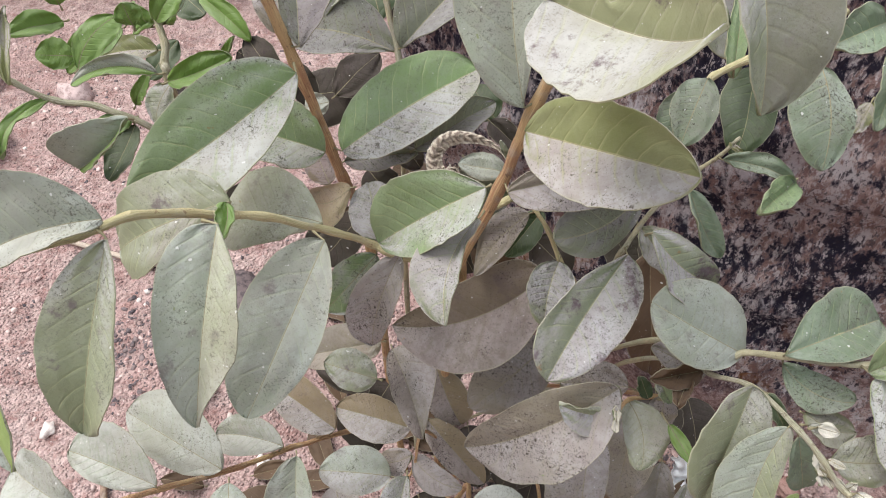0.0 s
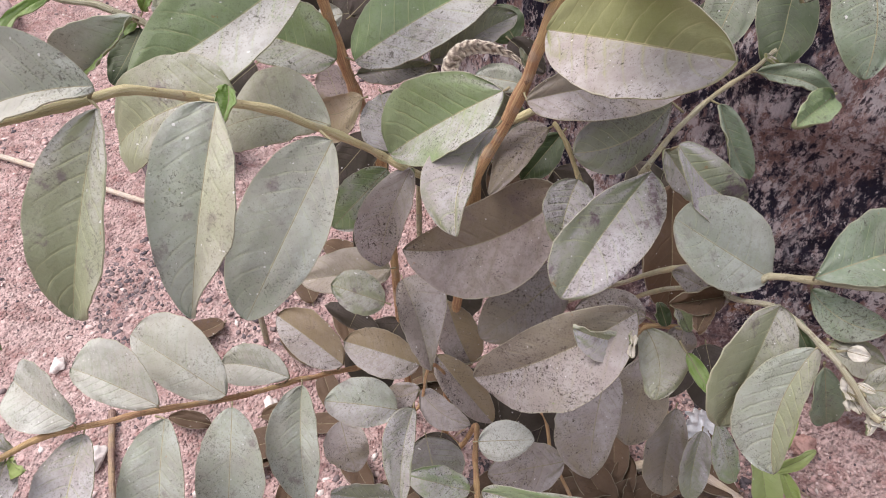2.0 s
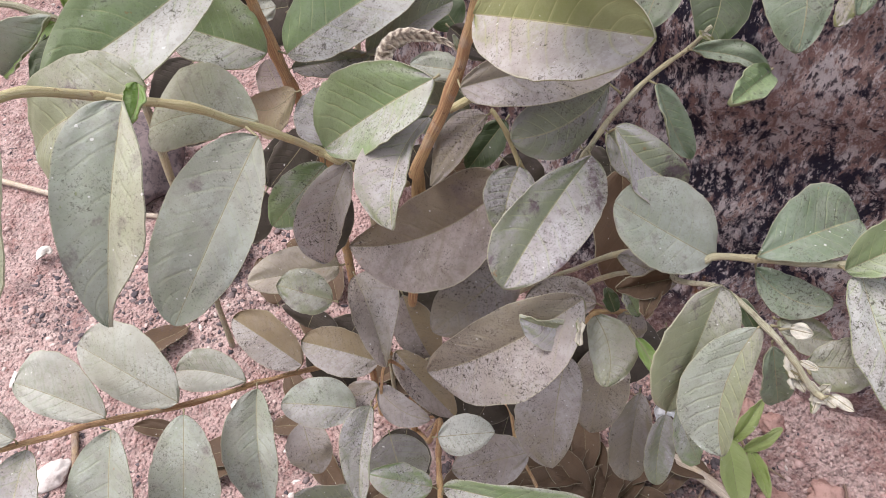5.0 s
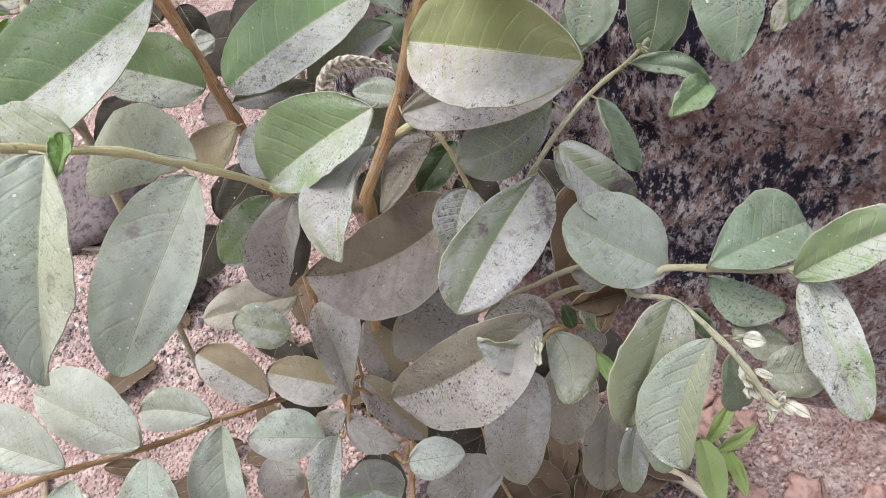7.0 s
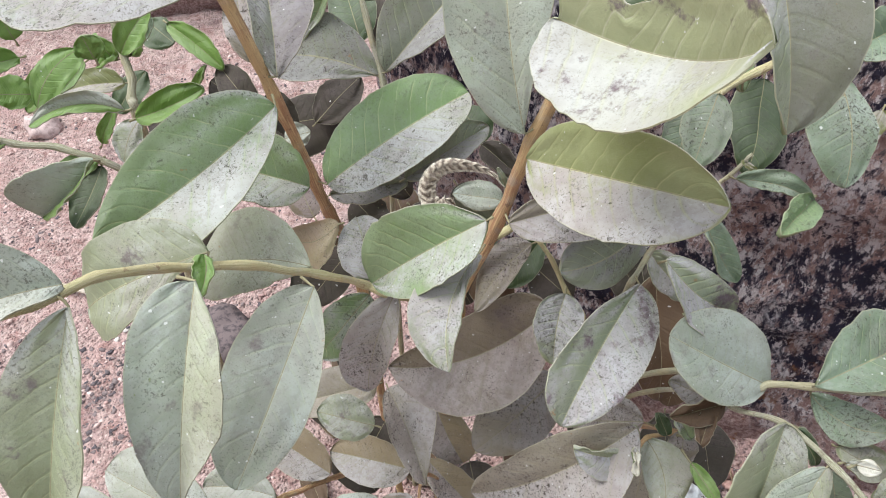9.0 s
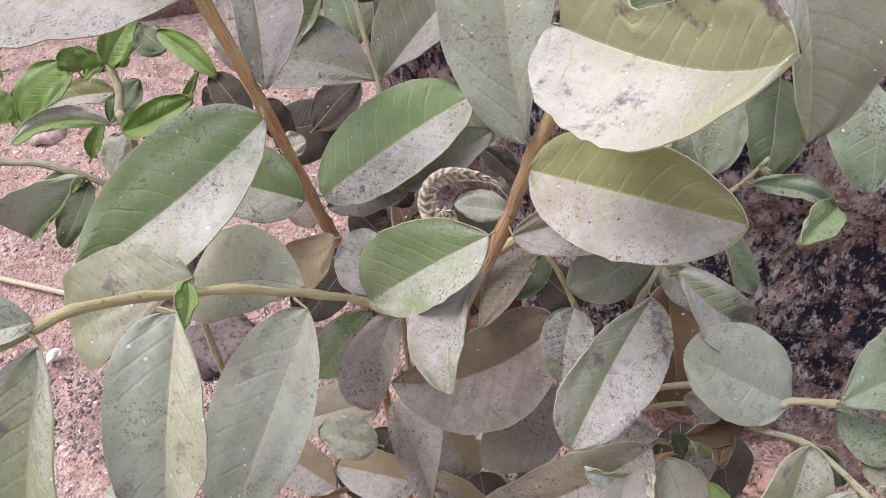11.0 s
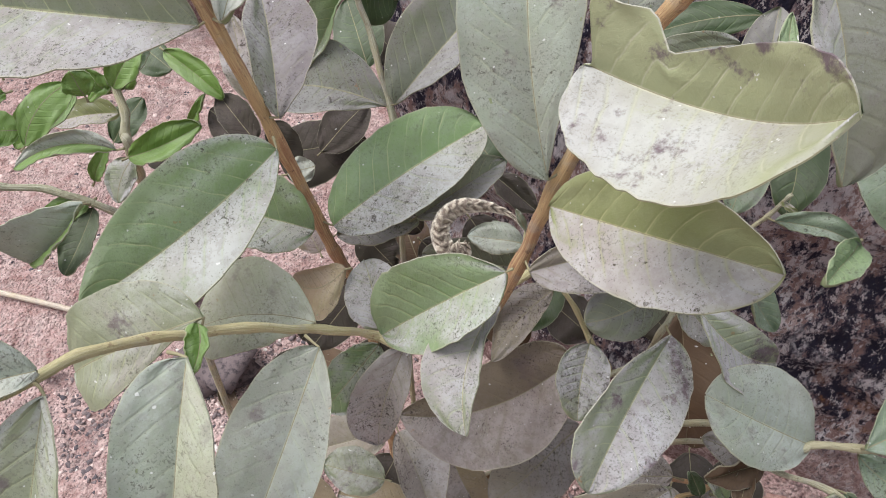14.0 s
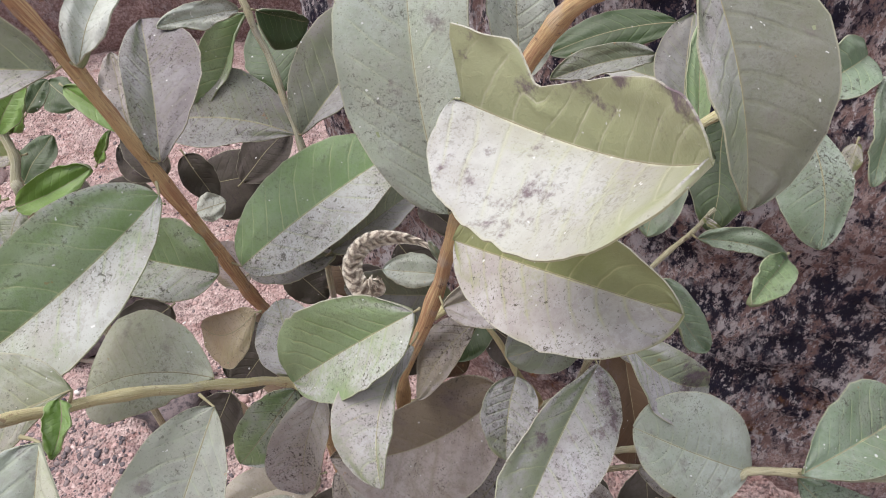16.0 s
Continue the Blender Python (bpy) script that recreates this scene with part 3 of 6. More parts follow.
def curled_leaf(twig, points, wide, wide_end, material):
    """A withered leaf rolled into a hook, creased across."""
    line = smooth_line(points, 14)
    n, cols = len(line), 10
    ahead = np.gradient(line, axis=0)
    ahead /= np.linalg.norm(ahead, axis=1)[:, None]
    eye_way = np.array((0.05, -0.6, 0.8))
    verts, uv = [], []
    for i in range(n):
        u = i / (n - 1)
        side = np.cross(ahead[i], eye_way)
        side /= np.linalg.norm(side)
        up = np.cross(side, ahead[i])
        w = (wide + (wide_end - wide) * u) * (0.10 + 0.90 * ease(u, 0.0, 0.42)) * max(0.25, min(1.0, 9 * (1 - u)))
        for j in range(cols + 1):
            v = 2 * j / cols - 1
            crease = 0.0011 * math.sin(i * 0.95 + 2.2 * abs(v)) * (1 - 0.4 * abs(v)) * min(1, 5 * u)
            rough = 0.0008 * noise.noise(Vector((i * 0.21, v * 2, 3)))
            verts.append(tuple(line[i] + side * w * v + up * (-0.75 * w * v * v + crease + rough)))
            uv.append((u, 0.5 + v / 2))
    low = len(verts)
    verts += [tuple(np.array(p) - 0.0005 * eye_way) for p in verts]
    uv += uv
    faces = []
    for i in range(n - 1):
        for j in range(cols):
            k = i * (cols + 1) + j
            q = (k, k + 1, k + cols + 2, k + cols + 1)
            faces += [q, tuple(low + c for c in reversed(q))]
    ring = [i * (cols + 1) for i in range(n)] + [(n - 1) * (cols + 1) + j for j in range(1, cols + 1)] + [i * (cols + 1) + cols for i in range(n - 2, -1, -1)] + list(range(cols - 1, 0, -1))
    for p, q in zip(ring, ring[1:] + ring[:1]):
        faces.append((p, low + p, low + q, q))
    return tagged(mesh_object("leaf", verts, faces, [material], parent=twig, uv=uv), "withered leaf rolled into a hook")


def plant(name, place, label, category):
    ob = new(name)
    ob.location = place
    ob.empty_display_size = 0.05
    bpy.context.view_layer.update()
    return tagged(ob, label, category)


# ---- the setting ----
def fine_axis(low, high, step, far):
    near = np.arange(low, high + step / 2, step)
    grow = [0.03, 0.08, 0.2, 0.5, 1.2, 3, 8, 20, far]
    return np.concatenate([low - np.array(grow[::-1]), near, high + np.array(grow)])


def soil_height(x, y):
    p = Vector((x, y, 0))
    d = math.hypot(x, y - 0.4)
    if d > 2.5:
        return 0.0
    away = (0.595 - 0.703 * x - y) / 1.222
    bank = 0.075 * (1 - ease(away, -0.02, 0.15)) * ease(x, 0.24, 0.36)
    return bank + 0.010 * bank / 0.075 * noise.noise(p * 28) + 0.014 * noise.noise(p * 5) + 0.006 * noise.noise(p * 17) + 0.0035 * noise.noise(p * 55)


def build_ground():
    xs, ys = fine_axis(-1.1, 0.75, 0.01, 60), fine_axis(-0.1, 1.35, 0.01, 60)
    verts = [(x, y, soil_height(x, y)) for y in ys for x in xs]
    n = len(xs)
    faces = [(j * n + i, j * n + i + 1, (j + 1) * n + i + 1, (j + 1) * n + i) for j in range(len(ys) - 1) for i in range(n - 1)]
    return tagged(mesh_object("ground", verts, faces, [soil]), "bare red soil strewn with grit and pebbles", "ground", kind="structure")


def build_rock_face(name, first, last, top, lean, depth, label, rough=1.0, columns=200, rows=70):
    """A rough weathered stone face from first to last, with its top and its back."""
    first, last = Vector((*first, 0)), Vector((*last, 0))
    along = last - first
    length = along.length
    along.normalize()
    back = Vector((-along.y, along.x, 0))
    if back.y < 0:
        back = -back
    verts = []
    for h in range(rows + 1):
        for i in range(columns + 1):
            z = -0.04 + (top + 0.04) * h / rows
            p = first + along * length * i / columns + Vector((0, 0, z))
            r = 0.022 * noise.noise(p * 4) + 0.012 * noise.noise(p * 13) + 0.006 * noise.noise(p * 38) + 0.003 * noise.noise(p * 90)
            end = max(0.0, 1 - i / columns * length / 0.10) ** 2 * 0.08
            crown = max(0.0, (z - top + 0.10) / 0.10) ** 2 * 0.06
            verts.append(tuple(p + back * (rough * r + lean * z + end + crown)))
    n = columns + 1
    faces = [(h * n + i, h * n + i + 1, (h + 1) * n + i + 1, (h + 1) * n + i) for h in range(rows) for i in range(columns)]
    k = len(verts)
    for h in (0, rows):
        for i in range(n):
            verts.append(tuple(Vector(verts[h * n + i]) + back * depth))
    for i in range(columns):
        faces.append((rows * n + i, rows * n + i + 1, k + n + i + 1, k + n + i))
        faces.append((k + i, k + n + i, k + n + i + 1, k + i + 1))
    faces.append((k, 0) + tuple(h * n for h in range(1, rows + 1)) + (k + n,))
    faces.append((k + columns, k + n + columns) + tuple(h * n + columns for h in range(rows, -1, -1)))
    return tagged(mesh_object(name, verts, faces, [weathered]), label, "wall", kind="structure")


build_ground()
build_rock_face("wall_east", (-0.10, 0.665), (1.25, -0.284), 0.66, 0.02, 0.30, "old reddish stone wall crusted with black lichen")
build_rock_face("wall_north", (-2.2, 1.42), (0.10, 1.36), 0.40, 0.10, 0.30, "low dark stone footing at the edge of the soil", 1.5)

shrub = plant("guava_shrub", (0.0, 0.31, 0.0), "young guava shrub with dusty speckled leaves in red soil", "shrub")
sapling = plant("guava_sapling", (-0.23, 0.43, 0.0), "small sapling with fresh green leaves beside the shrub", "sapling")
seedling = plant("seedling", (0.36, 0.285, 0.0), "tiny bright green seedling sprouting by the wall", "seedling")
# upright stems
stem_one = branch("branch", [(-0.0436, 0.3375, -0.0192), (-0.0483, 0.3348, 0.2009), (-0.0520, 0.3366, 0.4018), (-0.0641, 0.3343, 0.4727), (-0.0693, 0.3354, 0.4959), (-0.0780, 0.3242, 0.5630), (-0.0922, 0.3247, 0.6256), (-0.0985, 0.3224, 0.6510), (-0.1029, 0.3175, 0.6761)], 0.0036, 0.0027, bark, shrub)
stem_two = branch("branch", [(-0.0076, 0.3056, -0.0169), (-0.0030, 0.2998, 0.2037), (0.0111, 0.2912, 0.4248), (0.0106, 0.2824, 0.4525), (0.0312, 0.2871, 0.5088), (0.0443, 0.2860, 0.5639), (0.0612, 0.2828, 0.6230), (0.0759, 0.2801, 0.6529), (0.0869, 0.2735, 0.6674)], 0.0038, 0.0030, bark, shrub)
stem_three = branch("branch", [(-0.0311, 0.3600, -0.0199), (-0.0313, 0.3750, 0.3001), (-0.0266, 0.3813, 0.5059), (-0.0279, 0.3850, 0.5253), (-0.0354, 0.4072, 0.5581), (-0.0449, 0.4205, 0.5896), (-0.0505, 0.4323, 0.6066)], 0.0022, 0.0015, bark_pale, shrub)
# side twigs
twig_west = branch("branch", [(0.0029, 0.3108, 0.4107), (-0.0274, 0.2698, 0.4723), (-0.0408, 0.2718, 0.4798), (-0.0596, 0.2553, 0.5109), (-0.0853, 0.2315, 0.5474), (-0.1108, 0.2138, 0.5693), (-0.1253, 0.1960, 0.5865), (-0.1409, 0.1807, 0.5922), (-0.1800, 0.1734, 0.5849), (-0.1928, 0.1658, 0.5863), (-0.2074, 0.1577, 0.5855)], 0.0022, 0.0017, bark_green, shrub, "pale green twig arching out of the shrub")
twig_low = branch("branch", [(-0.0293, 0.3604, 0.1000), (-0.0703, 0.2957, 0.1977), (-0.0855, 0.2882, 0.2044), (-0.1259, 0.2598, 0.2330), (-0.1609, 0.2254, 0.2702), (-0.1909, 0.1913, 0.3178), (-0.2058, 0.1757, 0.3381), (-0.2466, 0.1529, 0.3532), (-0.2657, 0.1264, 0.3679), (-0.2767, 0.1116, 0.3872)], 0.0023, 0.0018, bark, shrub)
twig_back = branch("branch", [(0.0120, 0.3015, 0.3785), (0.0500, 0.2867, 0.3983), (0.0906, 0.2635, 0.4489), (0.1020, 0.2640, 0.4828), (0.1118, 0.2746, 0.4915), (0.1290, 0.2886, 0.5057), (0.1447, 0.2966, 0.5161), (0.1559, 0.3011, 0.5226), (0.1652, 0.3047, 0.5331)], 0.0019, 0.001, bark_pale, shrub)
twig_upper = branch("branch", [(0.0300, 0.2920, 0.4900), (0.0900, 0.3220, 0.5050), (0.1300, 0.3350, 0.5200), (0.1424, 0.3204, 0.5571), (0.1452, 0.3209, 0.5627), (0.1652, 0.3293, 0.5672), (0.1943, 0.3394, 0.5757), (0.2187, 0.3492, 0.5839)], 0.0022, 0.0019, bark_green, shrub)
twig_short = branch("branch", [(0.0135, 0.2990, 0.4001), (0.0456, 0.2800, 0.4302), (0.0782, 0.2608, 0.4515), (0.0689, 0.2665, 0.4717), (0.0609, 0.2757, 0.4871), (0.0521, 0.2832, 0.4980)], 0.0017, 0.0012, bark_green, shrub)
twig_east = branch("branch", [(0.0032, 0.3039, 0.2202), (0.0702, 0.2799, 0.3203), (0.1303, 0.2449, 0.4203), (0.1544, 0.2096, 0.4585), (0.1628, 0.2078, 0.4647), (0.1797, 0.2036, 0.4691), (0.2002, 0.1956, 0.4750), (0.2192, 0.1920, 0.4784), (0.2403, 0.1869, 0.4808)], 0.0015, 0.0021, bark_pale, shrub, "pale twig with a leaf at its end")
twig_flower = branch("branch", [(0.0030, 0.3035, 0.1812), (0.0711, 0.2783, 0.2914), (0.1265, 0.2477, 0.3919), (0.1454, 0.2185, 0.4345), (0.1465, 0.2006, 0.4546), (0.1578, 0.1821, 0.4735), (0.1690, 0.1561, 0.4814), (0.1761, 0.1414, 0.4797), (0.1842, 0.1321, 0.4715), (0.1900, 0.1281, 0.4685)], 0.0014, 0.0014, bark_pale, shrub)
twig_nook = branch("branch", [(-0.0020, 0.3080, 0.0800), (0.0100, 0.2850, 0.1600), (-0.0140, 0.2455, 0.2921), (-0.0222, 0.2266, 0.2713), (-0.0295, 0.2185, 0.2650)], 0.0014, 0.001, bark, shrub)
twig_foot = branch("branch", [(-0.0040, 0.3090, 0.0200), (0.0100, 0.2650, 0.1000), (0.0211, 0.2423, 0.1952), (0.0197, 0.2064, 0.2180), (0.0209, 0.1783, 0.2343), (0.0214, 0.1428, 0.2449)], 0.0025, 0.002, bark, shrub)
twig_base = branch("branch", [(-0.0030, 0.3090, 0.0400), (0.0500, 0.2950, 0.1200), (0.0780, 0.2615, 0.1849), (0.0851, 0.2247, 0.1818), (0.0986, 0.1907, 0.1810)], 0.0018, 0.0014, bark, shrub)
twig_mid = branch("branch", [(0.0030, 0.3040, 0.2100), (0.0600, 0.2800, 0.3000), (0.1310, 0.2216, 0.3929), (0.1098, 0.2057, 0.4167), (0.1012, 0.1960, 0.4182)], 0.0015, 0.0011, bark, shrub)
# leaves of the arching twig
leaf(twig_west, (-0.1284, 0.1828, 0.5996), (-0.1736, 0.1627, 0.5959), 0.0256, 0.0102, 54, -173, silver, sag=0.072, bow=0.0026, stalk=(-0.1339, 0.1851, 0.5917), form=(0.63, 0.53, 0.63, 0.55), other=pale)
leaf(twig_west, (-0.1273, 0.1780, 0.5935), (-0.1442, 0.1292, 0.5311), 0.0195, 0.0183, 36, 156, moss, sag=0.064, bow=-0.0016, stalk=(-0.1339, 0.1851, 0.5917), form=(0.65, 0.66, 0.76, 0.44))
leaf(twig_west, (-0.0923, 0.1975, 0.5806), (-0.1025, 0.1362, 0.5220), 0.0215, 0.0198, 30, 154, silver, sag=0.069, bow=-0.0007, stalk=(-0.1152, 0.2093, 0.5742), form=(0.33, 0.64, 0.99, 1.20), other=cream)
leaf(twig_west, (-0.0594, 0.2356, 0.5259), (-0.0924, 0.1571, 0.4884), 0.0255, 0.0185, 36, -172, silver, sag=0.074, bow=-0.0005, stalk=(-0.0698, 0.2456, 0.5264), form=(0.48, 0.52, 0.78, 0.63))
leaf(twig_west, (-0.0957, 0.2251, 0.5652), (-0.1609, 0.2306, 0.5241), 0.0251, 0.0202, 46, -146, moss, sag=0.127, bow=-0.0002, stalk=(-0.0988, 0.2223, 0.5595), form=(0.41, 0.48, 1.35, 0.49))
leaf(twig_west, (-0.0634, 0.2532, 0.5194), (-0.1202, 0.2595, 0.5101), 0.0283, 0.0192, 29, -166, cream, sag=0.057, bow=0.0045, stalk=(-0.0635, 0.2517, 0.5168), form=(0.67, 0.53, 0.83, 0.39))
leaf(twig_west, (-0.0938, 0.2162, 0.5737), (-0.0948, 0.1982, 0.5682), 0.0061, 0.0035, 50, 164, fresh, sag=0.073, bow=-0.0018, stalk=(-0.1031, 0.2195, 0.5629), form=(0.48, 0.73, 0.53, 0.64))
leaf(twig_west, (-0.0555, 0.3042, 0.4943), (-0.0853, 0.3096, 0.4822), 0.0113, 0.0174, 32, -146, rust, sag=0.064, bow=-0.0079, form=(0.55, 0.60, 0.57, 0.64))
leaf(twig_west, (-0.0377, 0.2754, 0.4798), (-0.0463, 0.3159, 0.4871), 0.0151, 0.0159, 38, 175, dusty, sag=0.055, bow=0.0012, stalk=(-0.0396, 0.2722, 0.4785), form=(0.57, 0.58, 0.49, 0.69))
leaf(twig_west, (-0.0398, 0.2751, 0.4666), (-0.0720, 0.2540, 0.4382), 0.0144, 0.0160, 46, -147, green, sag=0.06, stalk=(-0.0385, 0.2721, 0.4778))
leaf(twig_west, (-0.0255, 0.2678, 0.4755), (-0.0444, 0.2460, 0.4122), 0.0195, 0.0126, 47, 179, mauve_pale, sag=0.104, bow=0.0021, stalk=(-0.0291, 0.2685, 0.4747), form=(0.56, 0.46, 0.43, 0.77))
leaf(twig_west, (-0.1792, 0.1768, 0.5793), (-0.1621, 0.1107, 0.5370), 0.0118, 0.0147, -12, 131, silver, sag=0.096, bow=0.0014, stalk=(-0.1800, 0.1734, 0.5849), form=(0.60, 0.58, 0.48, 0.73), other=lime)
leaf(twig_west, (-0.1920, 0.1728, 0.5791), (-0.1975, 0.1669, 0.5497), 0.0030, 0.0025, 84, -158, dusty, sag=0.06, stalk=(-0.1879, 0.1697, 0.5852))
leaf(twig_west, (-0.1722, 0.1758, 0.5845), (-0.1811, 0.1744, 0.5925), 0.0042, 0.0038, 47, -133, dusty, sag=0.06, stalk=(-0.1715, 0.1751, 0.5864))
leaf(twig_west, (-0.2061, 0.1666, 0.5811), (-0.1894, 0.1716, 0.5906), 0.0058, 0.0040, -8, 110, fresh, sag=0.06, stalk=(-0.2024, 0.1605, 0.5859))
# leaves of the second stem
leaf(stem_two, (0.0218, 0.2634, 0.5353), (-0.0360, 0.2669, 0.4875), 0.0281, 0.0226, 72, -168, green, sag=0.039, bow=0.0007, form=(0.68, 0.53, 0.54, 0.64))
leaf(stem_two, (0.0191, 0.2641, 0.5107), (0.0010, 0.2113, 0.4860), 0.0215, 0.0074, 2, 150, dusty, sag=0.098, bow=0.0052, stalk=(0.0297, 0.2869, 0.5041), form=(0.56, 0.45, 0.54, 0.64))
leaf(stem_two, (0.0414, 0.2784, 0.5602), (0.1011, 0.2029, 0.6015), 0.0272, 0.0248, -32, 104, olive, sag=0.027, bow=-0.0001, stalk=(0.0431, 0.2862, 0.5592), form=(0.64, 0.50, 0.64, 0.64))
leaf(stem_two, (0.0354, 0.2771, 0.5182), (0.1182, 0.2851, 0.5259), 0.0192, 0.0143, -25, 111, ash, sag=0.063, bow=-0.0027, stalk=(0.0338, 0.2873, 0.5180), form=(0.52, 0.61, 0.55, 0.60))
leaf(stem_two, (0.0398, 0.2809, 0.5730), (0.0358, 0.3523, 0.6642), 0.0282, 0.0294, 37, 177, silver, sag=0.074, bow=-0.0038, stalk=(0.0470, 0.2856, 0.5739), form=(1.23, 0.43, 0.51, 0.46))
leaf(stem_two, (0.0414, 0.2556, 0.6472), (0.0814, 0.1809, 0.6833), 0.0371, 0.0221, -19, 87, veil, sag=-0.176, bow=0.0043, notch=0.34, bare=True, form=(0.40, 0.48, 1.00, 0.50))
leaf(stem_two, (0.0709, 0.3058, 0.6143), (0.0725, 0.3368, 0.6485), 0.0158, 0.0139, -5, 145, silver, sag=0.057, bow=-0.0013, stalk=(0.0585, 0.2833, 0.6148), form=(0.55, 0.60, 0.58, 0.59))
leaf(stem_two, (0.0375, 0.3092, 0.5014), (0.0089, 0.3138, 0.5048), 0.0098, 0.0081, 41, -170, silver, sag=0.06, stalk=(0.0297, 0.2869, 0.5041))
curled_leaf(stem_two, [(0.0371, 0.3102, 0.5112), (0.0319, 0.3188, 0.5133), (0.0207, 0.3227, 0.5165), (0.0078, 0.3224, 0.5186), (-0.0008, 0.3181, 0.5174), (-0.0051, 0.3105, 0.5132), (-0.0021, 0.3014, 0.5092), (0.0050, 0.2990, 0.5113), (0.0080, 0.3013, 0.5147)], 0.0038, 0.0056, dry)
leaf(stem_two, (0.0371, 0.3055, 0.5164), (0.0325, 0.3097, 0.5267), 0.0022, 0.0019, 35, -145, dusty, sag=0.06, stalk=(0.0338, 0.2873, 0.5180))
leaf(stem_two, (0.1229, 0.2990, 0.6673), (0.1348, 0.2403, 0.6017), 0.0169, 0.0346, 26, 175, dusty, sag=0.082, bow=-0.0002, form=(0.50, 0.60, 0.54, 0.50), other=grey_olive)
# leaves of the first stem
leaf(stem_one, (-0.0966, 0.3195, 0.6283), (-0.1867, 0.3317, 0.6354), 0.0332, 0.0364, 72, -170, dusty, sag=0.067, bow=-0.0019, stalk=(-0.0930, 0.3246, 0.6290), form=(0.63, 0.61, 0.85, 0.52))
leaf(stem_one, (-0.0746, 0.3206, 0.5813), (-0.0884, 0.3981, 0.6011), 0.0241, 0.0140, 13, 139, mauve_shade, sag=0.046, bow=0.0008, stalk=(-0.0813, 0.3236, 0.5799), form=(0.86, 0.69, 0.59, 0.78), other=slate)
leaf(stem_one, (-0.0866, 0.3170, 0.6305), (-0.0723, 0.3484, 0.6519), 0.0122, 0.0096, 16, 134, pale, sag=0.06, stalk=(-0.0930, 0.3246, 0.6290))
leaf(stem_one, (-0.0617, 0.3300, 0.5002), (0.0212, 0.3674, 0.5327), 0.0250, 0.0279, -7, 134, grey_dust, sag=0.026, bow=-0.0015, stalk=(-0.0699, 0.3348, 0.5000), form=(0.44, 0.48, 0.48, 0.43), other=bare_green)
leaf(stem_one, (-0.0753, 0.3072, 0.5743), (-0.1562, 0.2489, 0.5446), 0.0289, 0.0326, 62, -179, green, sag=0.058, bow=-0.0053, stalk=(-0.0801, 0.3237, 0.5742), form=(0.56, 0.82, 0.71, 0.42))
leaf(stem_one, (-0.1179, 0.4651, 0.4362), (-0.0526, 0.4653, 0.4457), 0.0283, 0.0212, -39, 139, gap_shade, sag=0.067, bow=0.0016, form=(0.47, 0.94, 0.53, 0.68))
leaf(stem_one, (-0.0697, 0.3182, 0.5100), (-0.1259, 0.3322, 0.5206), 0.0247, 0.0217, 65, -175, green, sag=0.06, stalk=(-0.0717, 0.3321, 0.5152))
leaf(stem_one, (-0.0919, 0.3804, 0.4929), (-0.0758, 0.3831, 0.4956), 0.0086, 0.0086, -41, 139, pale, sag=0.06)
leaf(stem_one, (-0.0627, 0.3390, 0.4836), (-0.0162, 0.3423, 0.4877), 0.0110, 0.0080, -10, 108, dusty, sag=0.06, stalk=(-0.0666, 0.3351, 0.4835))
leaf(stem_one, (-0.1227, 0.4282, 0.4810), (-0.1503, 0.4514, 0.4875), 0.0153, 0.0146, 32, -148, gap_shade, sag=0.06)
leaf(stem_one, (-0.1104, 0.4438, 0.4818), (-0.0960, 0.4281, 0.4548), 0.0112, 0.0112, -28, 152, gap_shade, sag=0.06)
# leaves of the third stem
leaf(stem_three, (-0.0321, 0.4074, 0.5176), (-0.1061, 0.4225, 0.5244), 0.0288, 0.0186, 42, -153, slate, sag=0.079, bow=0.0040, stalk=(-0.0288, 0.3877, 0.5300), form=(0.63, 0.52, 1.04, 0.49))
leaf(stem_three, (-0.0262, 0.3857, 0.5356), (0.0345, 0.4399, 0.5726), 0.0213, 0.0295, 10, 134, slate, sag=0.065, bow=0.0014, stalk=(-0.0293, 0.3894, 0.5326), form=(0.83, 0.55, 0.56, 0.55))
leaf(stem_three, (-0.0175, 0.3400, 0.4930), (0.0330, 0.3620, 0.5120), 0.0125, 0.0150, -5, 113, dusty, sag=0.06)
leaf(stem_three, (-0.0493, 0.4417, 0.5747), (-0.0835, 0.4263, 0.5203), 0.0183, 0.0058, 77, 170, green, sag=0.06, stalk=(-0.0442, 0.4195, 0.5875))
leaf(stem_three, (-0.0474, 0.4608, 0.5649), (-0.0236, 0.4901, 0.5379), 0.0196, 0.0049, -79, 58, deep, sag=0.06)
leaf(stem_three, (-0.0456, 0.4063, 0.5969), (-0.0780, 0.3850, 0.6040), 0.0072, 0.0065, 76, -166, pale, sag=0.06, stalk=(-0.0449, 0.4205, 0.5896))
# leaves of the twig at the back
leaf(twig_back, (0.1031, 0.2561, 0.4899), (0.0547, 0.1919, 0.4626), 0.0229, 0.0248, 53, -175, plum, sag=0.016, bow=0.0022, stalk=(0.1036, 0.2651, 0.4857), form=(0.97, 0.42, 0.52, 0.65))
leaf(twig_back, (0.1142, 0.2885, 0.5101), (0.0615, 0.2603, 0.4979), 0.0210, 0.0161, 53, -128, slate, sag=0.039, bow=-0.0069, stalk=(0.1246, 0.2854, 0.5022), form=(0.56, 0.62, 0.83, 0.44))
leaf(twig_back, (0.1539, 0.2927, 0.5276), (0.1909, 0.2767, 0.5239), 0.0048, 0.0081, -5, 115, teal, sag=0.06, bow=-0.0023, stalk=(0.1551, 0.3008, 0.5219))
leaf(twig_back, (0.1897, 0.2786, 0.5242), (0.1656, 0.2571, 0.5220), 0.0097, 0.0097, 57, 170, bare_green, sag=0.06)
